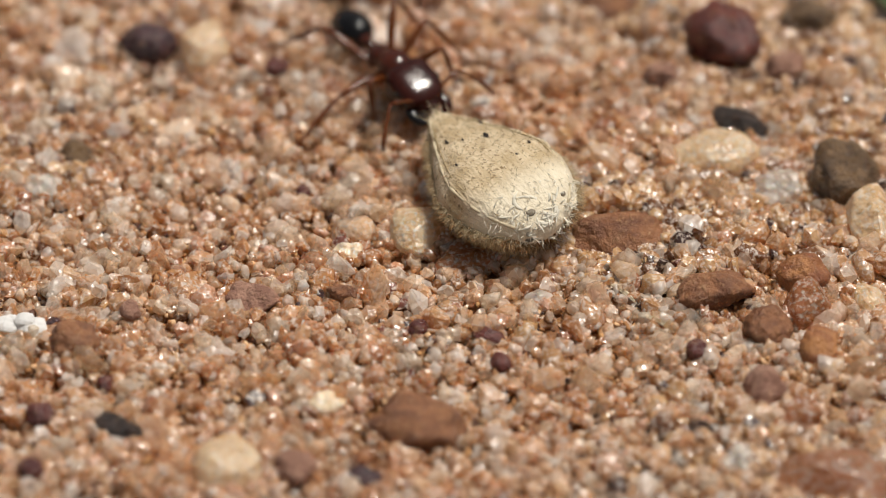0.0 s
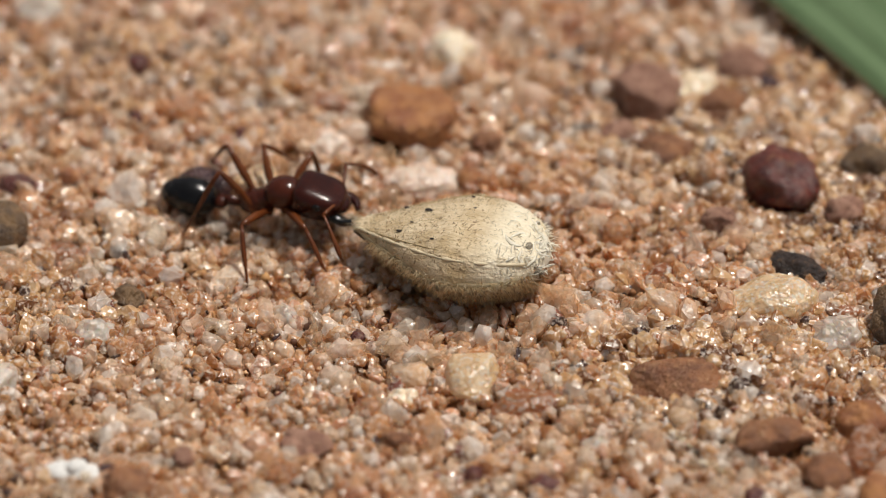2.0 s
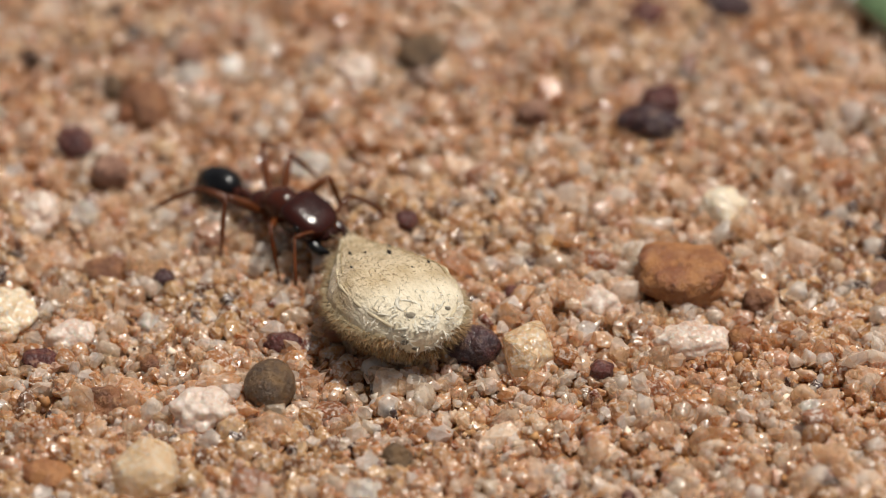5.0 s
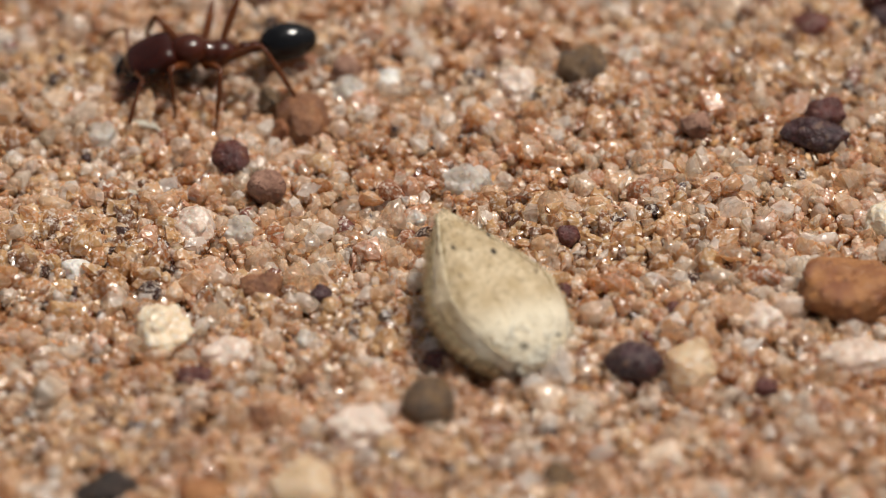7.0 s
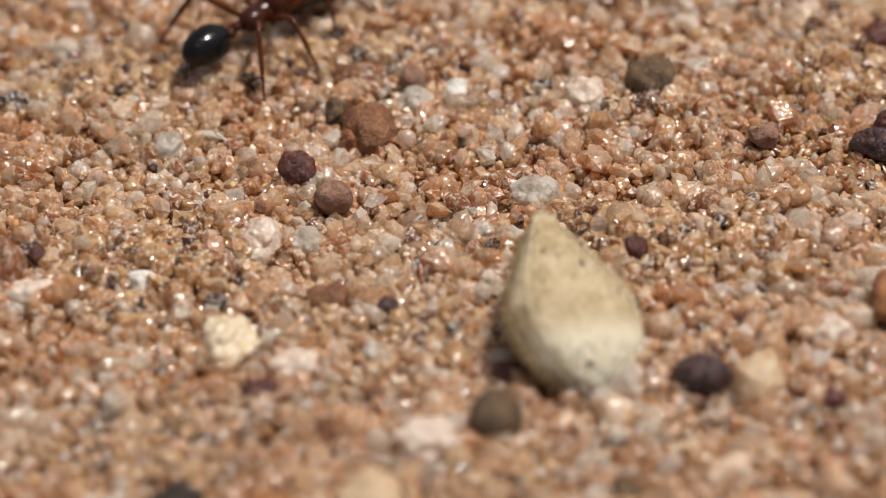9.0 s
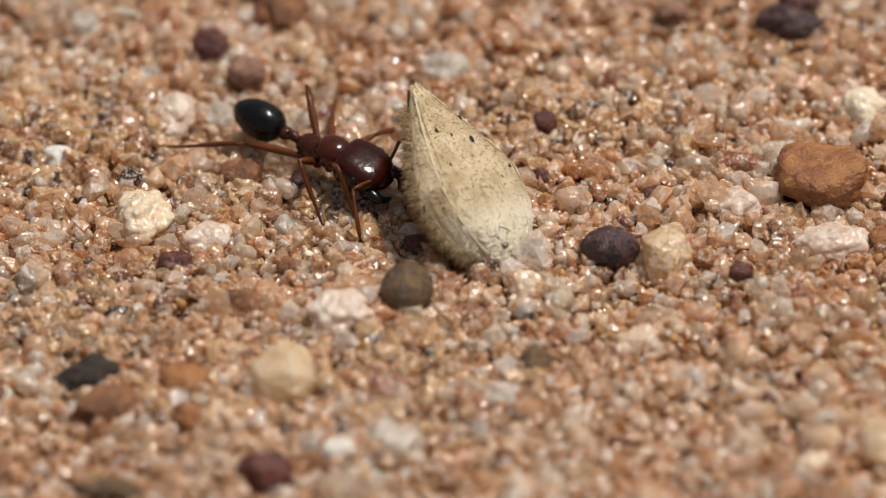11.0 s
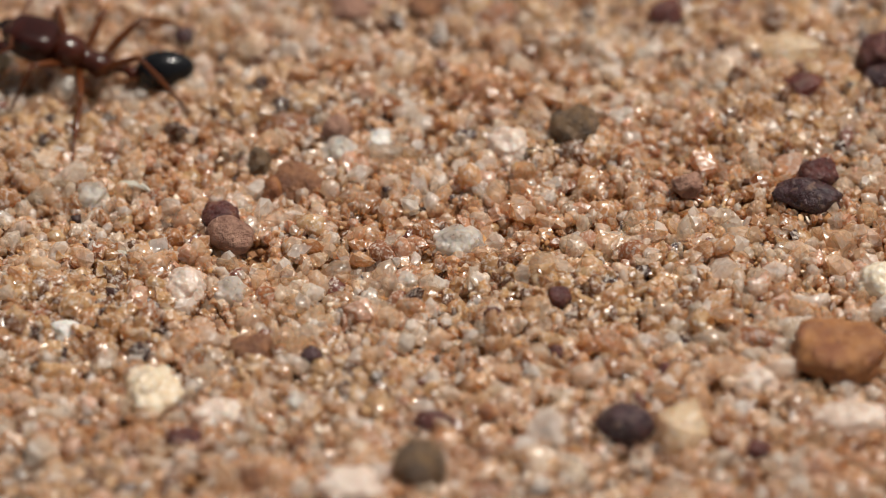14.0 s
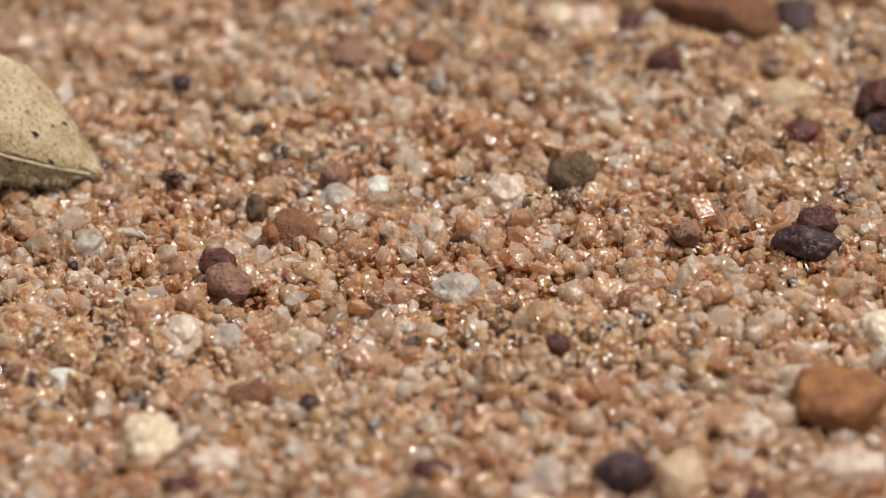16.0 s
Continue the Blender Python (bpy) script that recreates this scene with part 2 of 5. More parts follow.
def plain(name, color, rough=0.6, share=0.0):
    n = Nodes(name)
    tone = n.noise(4000.0, 3.0)
    dark = tuple(c * 0.7 for c in color)
    col = n.mix(tone, (*dark, 1), (*color, 1))
    n.set(color=col, rough=rough)
    n.bump(tone, 0.3, 0.00003)
    if share:
        n.glow_through(col, share)
    return n.mat


SAND, GROUND = sand_material(), ground_material()
FINES = fines_material()
CLEAR = clear_material()
AMBER = amber_material()
STONES = {
    "orange": stone_material("ochre_ironstone", (0.36, 0.155, 0.05), (0.20, 0.066, 0.024), (0.10, 0.035, 0.02), 0.5, 1500, 0.35, 0.8, 0.00016),
    "red": stone_material("red_ironstone", (0.12, 0.024, 0.016), (0.050, 0.012, 0.011), (0.22, 0.09, 0.05), 0.40, 2000, 0.36),
    "dark": stone_material("dark_ironstone", (0.026, 0.012, 0.016), (0.058, 0.022, 0.024), (0.10, 0.045, 0.035), 0.34, 2200, 0.36, 0.5, 0.0001),
    "plum": stone_material("plum_ironstone", (0.055, 0.011, 0.010), (0.10, 0.024, 0.018), (0.02, 0.008, 0.009), 0.34, 2600, 0.36),
    "brown": stone_material("brown_stone", (0.26, 0.11, 0.046), (0.145, 0.055, 0.026), (0.42, 0.25, 0.13), 0.5, 2000, 0.33, 0.8, 0.00016),
    "grey": stone_material("grey_brown_stone", (0.15, 0.085, 0.036), (0.065, 0.038, 0.021), (0.28, 0.18, 0.10), 0.42, 2400, 0.36, 0.8, 0.00014),
    "rust": quartz_material("amber_quartz", (0.62, 0.27, 0.10), (0.46, 0.16, 0.06), 0.25),
    "mauve": stone_material("mauve_stone", (0.22, 0.105, 0.070), (0.36, 0.20, 0.14), (0.09, 0.042, 0.034), 0.6, 2600, 0.3, 0.8, 0.00016),
    "black": stone_material("charred_wood", (0.012, 0.008, 0.007), (0.030, 0.018, 0.015), (0.10, 0.06, 0.04), 0.55, 3000, 0.25),
    "cream": quartz_material("cream_quartz", (0.88, 0.73, 0.52), (0.84, 0.64, 0.41), 0.2, 0.06),
    "yellow": quartz_material("yellow_quartz", (0.88, 0.62, 0.34), (0.92, 0.72, 0.48), 0.3, 0.15),
    "pink": quartz_material("pink_quartz", (0.87, 0.66, 0.53), (0.91, 0.76, 0.66), 0.25, 0.1),
    "clear": quartz_material("clear_quartz", (0.94, 0.85, 0.75), (0.95, 0.89, 0.81), 0.25),
    "white": quartz_material("white_quartz", (0.96, 0.93, 0.89), (0.95, 0.91, 0.86), 0.2, 0.1),
    "ivory": quartz_material("ivory_quartz", (0.88, 0.76, 0.58), (0.84, 0.71, 0.52), 0.2, 0.02),
}
HEAD = cuticle_material("dark_red_cuticle", (0.018, 0.0028, 0.0016), (0.031, 0.0052, 0.0024), 0.12, 0.0, 0.3)
THORAX = cuticle_material("red_brown_cuticle", (0.034, 0.0065, 0.0025), (0.058, 0.0115, 0.004), 0.15, 0.0, 0.35)
BLACK = cuticle_material("black_cuticle", (0.0025, 0.0025, 0.003), (0.005, 0.0045, 0.005), 0.13, 0.0, 0.35)
LEG = cuticle_material("amber_cuticle", (0.085, 0.021, 0.006), (0.14, 0.040, 0.011), 0.16, 0.2, 0.4)
HUSK = husk_material()
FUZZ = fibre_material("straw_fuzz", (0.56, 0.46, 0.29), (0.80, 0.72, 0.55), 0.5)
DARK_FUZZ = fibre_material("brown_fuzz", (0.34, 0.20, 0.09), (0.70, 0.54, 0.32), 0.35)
FRAY = fibre_material("pale_fibre", (0.74, 0.69, 0.56), (0.93, 0.91, 0.84), 0.3, 0.0)
BLADE = leaf_material()
STRAW = plain("straw", (0.72, 0.62, 0.45), 0.5, 0.3)
MARGIN = plain("leaf_margin", (0.30, 0.26, 0.14), 0.6, 0.2)
HUSKY = plain("pale_chaff", (0.80, 0.76, 0.66), 0.55, 0.4)
HOLLOW_SHADE = plain("hollow_shade_dull", (0.22, 0.19, 0.14), 0.8)
RIDGE = plain("pale_ridge", (0.76, 0.65, 0.45), 0.6, 0.2)
FURROW = plain("olive_furrow", (0.42, 0.32, 0.17), 0.7)
CREASE_SHADE = plain("crease_shade_brown", (0.06, 0.035, 0.018), 0.8)
CHALK = plain("chalk", (0.85, 0.84, 0.82), 0.8, 0.2)


# ---- building helpers ----
def part(name, bm, material, parent=None, label="", smooth=True, at=None, size=1.0):
    """Links a bmesh, drawn in millimetres, as one mesh object."""
    bm.normal_update()
    for v in bm.verts:
        v.co *= MM * size
    me = bpy.data.meshes.new(name)
    bm.to_mesh(me)
    bm.free()
    me.materials.append(material)
    if smooth:
        me.shade_smooth()
    ob = new(name, me)
    ob.parent = parent
    if at is not None:
        ob.matrix_basis = at
    if label:
        ob["label"] = label
    return ob


def mpose(x, y, z, rx=0, ry=0, rz=0):
    """A pose in millimetres and degrees."""
    return pose(x * MM, y * MM, z * MM, rx, ry, rz)


def lie(x, y):
    """Height of the sand, in millimetres."""
    return (0.20 * np.sin(0.31 * x + 0.4) * np.cos(0.27 * y - 0.8) + 0.13 * np.sin(0.83 * x - 0.5 * y + 1.1) * np.sin(0.62 * y + 0.35 * x)
            + 0.12 * np.sin(1.35 * x + 0.9 * y) * np.cos(1.5 * y - 0.6 * x + 0.5) + 0.08 * np.sin(2.9 * x - 2.1 * y + 0.7) * np.sin(2.6 * y + 1.1 * x))


def tube(bm, points, radii, sides=8, flat=1.0):
    """A tapered round limb through the points; closed at both ends."""
    rings = []
    pts = [Vector(p) for p in points]
    up = Vector((0.13, 0.21, 0.97))
    for i, p in enumerate(pts):
        d = (pts[min(i + 1, len(pts) - 1)] - pts[max(i - 1, 0)]).normalized()
        a = d.cross(up).normalized()
        b = d.cross(a).normalized()
        rings.append([bm.verts.new(p + (a * math.cos(2 * math.pi * k / sides) + b * flat * math.sin(2 * math.pi * k / sides)) * radii[i]) for k in range(sides)])
    for r0, r1 in zip(rings, rings[1:]):
        for k in range(sides):
            bm.faces.new((r0[k], r0[(k + 1) % sides], r1[(k + 1) % sides], r1[k]))
    bm.faces.new(rings[0][::-1])
    bm.faces.new(rings[-1])
    return bm


def bent(a, b, c, steps=6):
    """Points along a curve from a to c that is drawn towards b."""
    a, b, c = Vector(a), Vector(b), Vector(c)
    return [a * (1 - t) ** 2 + b * 2 * t * (1 - t) + c * t * t for t in (i / steps for i in range(steps + 1))]


def blob(sx, sy, sz, power=2.0, subdiv=4, centre=(0, 0, 0), shape=None):
    """A rounded body; power above 2 makes it boxier. shape(unit point) may bend it."""
    bm = bmesh.new()
    bmesh.ops.create_icosphere(bm, subdivisions=subdiv, radius=1.0)
    for v in bm.verts:
        c = v.co
        k = (abs(c.x) ** power + abs(c.y) ** power + abs(c.z) ** power) ** (1 / power)
        c = c / k
        if shape:
            c = shape(c)
        v.co = Vector((c.x * sx + centre[0], c.y * sy + centre[1], c.z * sz + centre[2]))
    return bm


# ---- the ground ----
def build_ground():
    inner_x = np.arange(-31.0, 16.01, 0.5)
    inner_y = np.arange(-14.0, 33.01, 0.5)
    out = np.array([0.8, 2, 5, 12, 30, 80, 200, 600, 2000, 8000, 30000, 120000, 400000.0])
    xs = np.concatenate([inner_x[0] - out[::-1], inner_x, inner_x[-1] + out])
    ys = np.concatenate([inner_y[0] - out[::-1], inner_y, inner_y[-1] + out])
    gx, gy = np.meshgrid(xs, ys)
    fade = np.clip(1.3 - (np.abs(gx + 8) + np.abs(gy - 9)) / 400.0, 0, 1)
    z = lie(gx, gy) * fade - 0.13
    n, m = len(xs), len(ys)
    bm = bmesh.new()
    vs = [bm.verts.new((float(a), float(b), float(c))) for a, b, c in zip(gx.ravel(), gy.ravel(), z.ravel())]
    for j in range(m - 1):
        for i in range(n - 1):
            bm.faces.new((vs[j * n + i], vs[j * n + i + 1], vs[(j + 1) * n + i + 1], vs[(j + 1) * n + i]))
    return tagged(part("ground", bm, GROUND), "bed of warm tan fine sand", "ground", kind="structure")


def grain_shapes(count, points, rng, lumpy=0.25):
    """Worn broken grains as arrays of corners and triangles, with dents and blunt corners."""
    shapes = []
    while len(shapes) < count:
        p = rng.normal(size=(points, 3))
        p /= np.linalg.norm(p, axis=1)[:, None]
        for _ in range(4):
            d = p[:, None] - p[None]
            r = np.linalg.norm(d, axis=2) + np.eye(points)
            p += 0.05 * (d / r[..., None] ** 3).sum(1)
            p /= np.linalg.norm(p, axis=1)[:, None]
        bm = bmesh.new()
        for q in p:
            bm.verts.new(q)
        bmesh.ops.convex_hull(bm, input=bm.verts)
        bmesh.ops.triangulate(bm, faces=bm.faces)
        bm.verts.index_update()
        tri = np.array([[v.index for v in f.verts] for f in bm.faces])
        co = np.array([v.co[:] for v in bm.verts])
        bm.free()
        if len(co) == points and len(tri) == 2 * points - 4:
            # two or three cleaved faces, then dents
            r = np.ones(points)
            for _ in range(rng.integers(2, 5)):
                d = rng.normal(size=3)
                d /= np.linalg.norm(d)
                k = co @ d
                r = np.where(k > 0.05, np.minimum(r, rng.uniform(0.40, 0.70) / np.maximum(k, 0.05)), r)
            shapes.append((co * (r * (1 + rng.uniform(-lumpy, lumpy * 0.6, points)))[:, None], tri))
    return shapes


def in_strip(p):
    """The strip of sand along which the ant hauls its seed."""
    return np.abs(-0.766 * p[:, 0] - 0.643 * p[:, 1]) < 20.6


def scatter(name, material, centres, sizes, shapes, rng, label, category, soft_edges=1.0):
    """Many grains as one mesh: each a turned and squashed copy of one of the shapes."""
    n, pts = len(centres), len(shapes[0][0])
    co = np.stack([s[0] for s in shapes])
    tri = np.stack([s[1] for s in shapes])
    pick = rng.integers(0, len(shapes), n)
    q = rng.normal(size=(n, 4))
    q /= np.linalg.norm(q, axis=1)[:, None]
    w, x, y, z = q.T
    rot = np.stack([1 - 2 * (y * y + z * z), 2 * (x * y - z * w), 2 * (x * z + y * w), 2 * (x * y + z * w), 1 - 2 * (x * x + z * z), 2 * (y * z - x * w),
                    2 * (x * z - y * w), 2 * (y * z + x * w), 1 - 2 * (x * x + y * y)], 1).reshape(n, 3, 3)
    squash = rng.uniform(0.75, 1.65, size=(n, 1, 3))
    v = co[pick] * squash * (sizes[:, None, None] * 0.5)
    v = np.einsum("nij,npj->npi", rot, v) + centres[:, None]
    f = tri[pick] + (np.arange(n) * pts)[:, None, None]
    me = bpy.data.meshes.new(name)
    me.vertices.add(n * pts)
    me.vertices.foreach_set("co", (v * MM).astype(np.float32).ravel())
    faces = f.reshape(-1, 3)
    me.loops.add(len(faces) * 3)
    me.loops.foreach_set("vertex_index", faces.astype(np.int32).ravel())
    me.polygons.add(len(faces))
    me.polygons.foreach_set("loop_start", np.arange(0, len(faces) * 3, 3, dtype=np.int32))
    me.update(calc_edges=True)
    me.validate()
    me.materials.append(material)
    worn = np.repeat(rng.uniform(0, 1, n) < soft_edges, tri.shape[1])
    me.polygons.foreach_set("use_smooth", worn)
    return tagged(new(name, me), label, category, kind="stuff")


def off_stones(p, size=0.0):
    """True where no stone lies."""
    free = np.ones(len(p), bool)
    for x, y, a, b, turn in STONE_RIMS:
        c, d = math.cos(radians(turn)), math.sin(radians(turn))
        u, v = (p[:, 0] - x) * c + (p[:, 1] - y) * d, (p[:, 1] - y) * c - (p[:, 0] - x) * d
        free &= (u / (a * 0.88 + size * 0.3)) ** 2 + (v / (b * 0.88 + size * 0.3)) ** 2 > 1
    return free


def build_sand():
    rng = np.random.default_rng(11)
    shapes = grain_shapes(90, 24, rng)
    step = 0.285
    xs, ys = np.arange(-29.5, 14.2, step), np.arange(-12.0, 31.0, step * 0.866)
    gx, gy = np.meshgrid(xs, ys)
    gx = gx + (np.arange(len(ys)) % 2)[:, None] * step / 2
    p = np.stack([gx.ravel(), gy.ravel()], 1)
    p += rng.normal(0, 0.07, p.shape)
    p = p[in_strip(p) & off_stones(p)]
    size = np.clip(rng.lognormal(math.log(0.37), 0.32, len(p)), 0.18, 0.85)
    sunk = rng.uniform(-0.28, 0.12, len(p))
    z = lie(p[:, 0], p[:, 1]) + sunk
    # the deeper grains are amber and brown, putting the gaps' shade into colour
    deep = sunk < -0.10 + rng.normal(0, 0.05, len(p))
    scatter("stained_sand", AMBER, np.column_stack([p, z])[deep], size[deep], shapes, rng, "deeper sand grains in amber and brown, coloured for gap shade", "sand", 0.35)
    p, z, size = p[~deep], z[~deep], size[~deep]
    # a loose upper layer
    k = 14500
    q = np.stack([rng.uniform(-29.5, 14.2, k), rng.uniform(-12, 31, k)], 1)
    q = q[in_strip(q) & off_stones(q, 0.35)]
    s2 = np.clip(rng.lognormal(math.log(0.33), 0.38, len(q)), 0.15, 0.95)
    z2 = lie(q[:, 0], q[:, 1]) + 0.06 + s2 * 0.2
    # grains heaped against the foot of each stone
    rim, rs = [], []
    for x, y, a, b, turn in STONE_RIMS:
        for _ in range(int(10 + 20 * (a + b))):
            w, r = rng.uniform(0, 2 * math.pi), rng.uniform(0.88, 1.18)
            u, v = r * a * math.cos(w), r * b * math.sin(w)
            c, d = math.cos(radians(turn)), math.sin(radians(turn))
            gx_, gy_ = x + u * c - v * d, y + u * d + v * c
            g = float(np.clip(rng.lognormal(math.log(0.29), 0.25), 0.16, 0.5))
            rim.append((gx_, gy_, float(lie(gx_, gy_)) + 0.03 + g * 0.18 + rng.uniform(0, 0.08)))
            rs.append(g)
    centres = np.concatenate([np.column_stack([p, z]), np.column_stack([q, z2]), np.array(rim)])
    scatter("sand", SAND, centres, np.concatenate([size, s2, np.array(rs)]), shapes, rng, "loose warm tan and clear quartz sand grains", "sand", 0.35)


def build_quartz():
    """Clear sugary quartz crystals lying loose on top."""
    rng = np.random.default_rng(41)
    shapes = grain_shapes(60, 19, rng)
    n = 17000
    p = np.stack([rng.uniform(-29.5, 14.2, n), rng.uniform(-12, 31, n)], 1)
    # they lie in drifts
    drift = np.sin(0.9 * p[:, 0] + 0.6 * np.sin(0.7 * p[:, 1])) * np.cos(0.8 * p[:, 1] - 0.3 * p[:, 0])
    p = p[(rng.uniform(-1.3, 0.9, n) < drift) & in_strip(p) & off_stones(p, 0.35)]
    size = np.clip(rng.lognormal(math.log(0.34), 0.34, len(p)), 0.16, 0.85)
    z = lie(p[:, 0], p[:, 1]) + 0.10 + size * 0.2
    scatter("quartz_grains", CLEAR, np.column_stack([p, z]), size, shapes, rng, "loose clear and milky white quartz grains on the sand", "sand", 0.35)


def build_amber():
    """Drifts of iron-stained grains, thinning out towards their rims; a few stand in for the seed's shade."""
    rng = np.random.default_rng(57)
    shapes = grain_shapes(40, 19, rng)
    spots = []
    for x, y, rx, ry, count in AMBER_DRIFTS:
        g = rng.normal(size=(count, 2)) * (rx * 0.55, ry * 0.55) + (x, y)
        spots.append(g)
    p = np.concatenate(spots)
    p = p[off_stones(p, 0.3)]
    size = np.clip(rng.lognormal(math.log(0.36), 0.30, len(p)), 0.16, 0.8)
    z = lie(p[:, 0], p[:, 1]) + 0.08 + size * 0.2
    scatter("amber_grains", AMBER, np.column_stack([p, z]), size, shapes, rng, "drifts of iron-stained amber and brown sand grains, some standing for shade", "sand", 0.35)


def build_fines():
    """Small chips and dust, darkened in colour to shade the gaps between grains."""
    rng = np.random.default_rng(23)
    shapes = grain_shapes(40, 10, rng)
    n = 34000
    p = np.stack([rng.uniform(-29.5, 14.2, n), rng.uniform(-12, 31, n)], 1)
    p = p[in_strip(p)]
    size = np.clip(rng.lognormal(math.log(0.17), 0.32, len(p)), 0.08, 0.34)
    z = lie(p[:, 0], p[:, 1]) + rng.uniform(-0.10, 0.12, len(p))
    scatter("fine_sand", FINES, np.column_stack([p, z]), size, shapes, rng, "fine rust-brown chips and dust coloured to shade gaps between sand grains", "sand")


# ---- stones ----
STONE_RIMS = []
GLASSY = ("clear", "white", "pink", "cream", "yellow", "rust")


def pebble(x, y, sx, sy, sz, turn, stone, label, seed=0, sides=0, sink=0.42, name="pebble", category="pebble", bumps=0.13, lean=0.0, nose=0.0):
    """A stone of the given millimetres; sides cuts that many worn facets. Quartz lumps are broken along flat faces."""
    rnd = random.Random(seed * 7919 + int(x * 31) + int(y * 17))
    bm = bmesh.new()
    glassy = stone in GLASSY
    off = Vector((rnd.uniform(-50, 50), rnd.uniform(-50, 50), rnd.uniform(-50, 50)))
    if stone in ("pink", "cream", "white", "clear") and max(sx, sy) > 0.7:
        # intergrown crystals: blunt bosses with creases between them
        bmesh.ops.create_icosphere(bm, subdivisions=5, radius=1.0)
        for v in bm.verts:
            c = v.co.normalized()
            p = Vector((c.x * sx / 2, c.y * sy / 2, c.z * sz / 2))
            near, _ = noise.voronoi(p * 2.5 + off)
            r = 1.12 + 0.3 * noise.noise(c * 1.4 + off) - 0.24 * min(near[0], 0.8) + 0.07 * (near[1] - near[0])
            v.co = p * r
    elif glassy:
        for _ in range(64):
            c = Vector((rnd.gauss(0, 1), rnd.gauss(0, 1), rnd.gauss(0, 1))).normalized()
            r = 1 + 0.34 * noise.noise(c * 1.5 + off) + 0.09 * rnd.uniform(-1, 1)
            bm.verts.new(Vector((c.x * r * sx / 2, c.y * r * sy / 2, c.z * r * sz / 2)))
        bmesh.ops.convex_hull(bm, input=bm.verts)
        bmesh.ops.delete(bm, geom=[v for v in bm.verts if not v.link_faces], context="VERTS")
        bmesh.ops.bevel(bm, geom=list(bm.edges), offset=0.035, segments=1, affect="EDGES")
    else:
        bmesh.ops.create_icosphere(bm, subdivisions=4 if max(sx, sy) > 0.8 else 3, radius=1.0)
        cuts = []
        for _ in range(sides):
            d = Vector((rnd.gauss(0, 1), rnd.gauss(0, 1), rnd.gauss(0, 0.8))).normalized()
            cuts.append((d, rnd.uniform(0.62, 0.85)))
        for v in bm.verts:
            c = v.co.normalized()
            r = 1.0 if stone != "orange" or max(sx, sy) < 1.8 else (abs(c.x) ** 2.7 + abs(c.y) ** 2.7 + abs(c.z) ** 2.35) ** (-1 / 2.35) * 0.98
            for d, h in cuts:
                k = c.dot(d)
                if k > 0.05:
                    r = min(r, h / k)
            r *= 1 + nose * max(-c.x, 0) ** 7
            r *= 1 + bumps * noise.noise(c * 1.6 + off) * 1.6 + bumps * 0.6 * noise.noise(c * 4.5 + off) + bumps * 0.25 * noise.noise(c * 11 + off)
            v.co = Vector((c.x * r * sx / 2, c.y * r * sy / 2, c.z * r * sz / 2))
    ob = part(name, bm, STONES[stone], smooth=not glassy or len(bm.verts) > 2000)
    ob.matrix_basis = mpose(x, y, float(lie(x, y)) + sz / 2 - sink * sz + (0.10 if max(sx, sy) < 0.9 else 0.04), lean, 0, turn)
    STONE_RIMS.append((x, y, sx / 2, sy / 2, turn))
    return tagged(ob, label, category, "stones scattered on the sand")

LABELS = {
    "orange": "rounded ochre-orange ironstone pebble on the sand",
    "red": "angular dark red ironstone chip on the sand",
    "dark": "smooth near-black ironstone pebble",
    "plum": "small glossy plum-coloured ironstone pebble",
    "brown": "worn brown pebble half sunk in sand",
    "grey": "pitted grey-brown stone on the sand",
    "rust": "rusty amber quartz chip in the sand",
    "mauve": "dull mauve-brown stone half buried in sand",
    "black": "charred black wood splinter on the sand",
    "cream": "pale cream quartz lump among the grains",
    "yellow": "cloudy honey-yellow quartz lump",
    "pink": "pale pink crystalline quartz lump",
    "clear": "large clear quartz grain",
    "white": "bright white quartz grain",
    "ivory": "ivory quartz pebble with a dark pit",
}

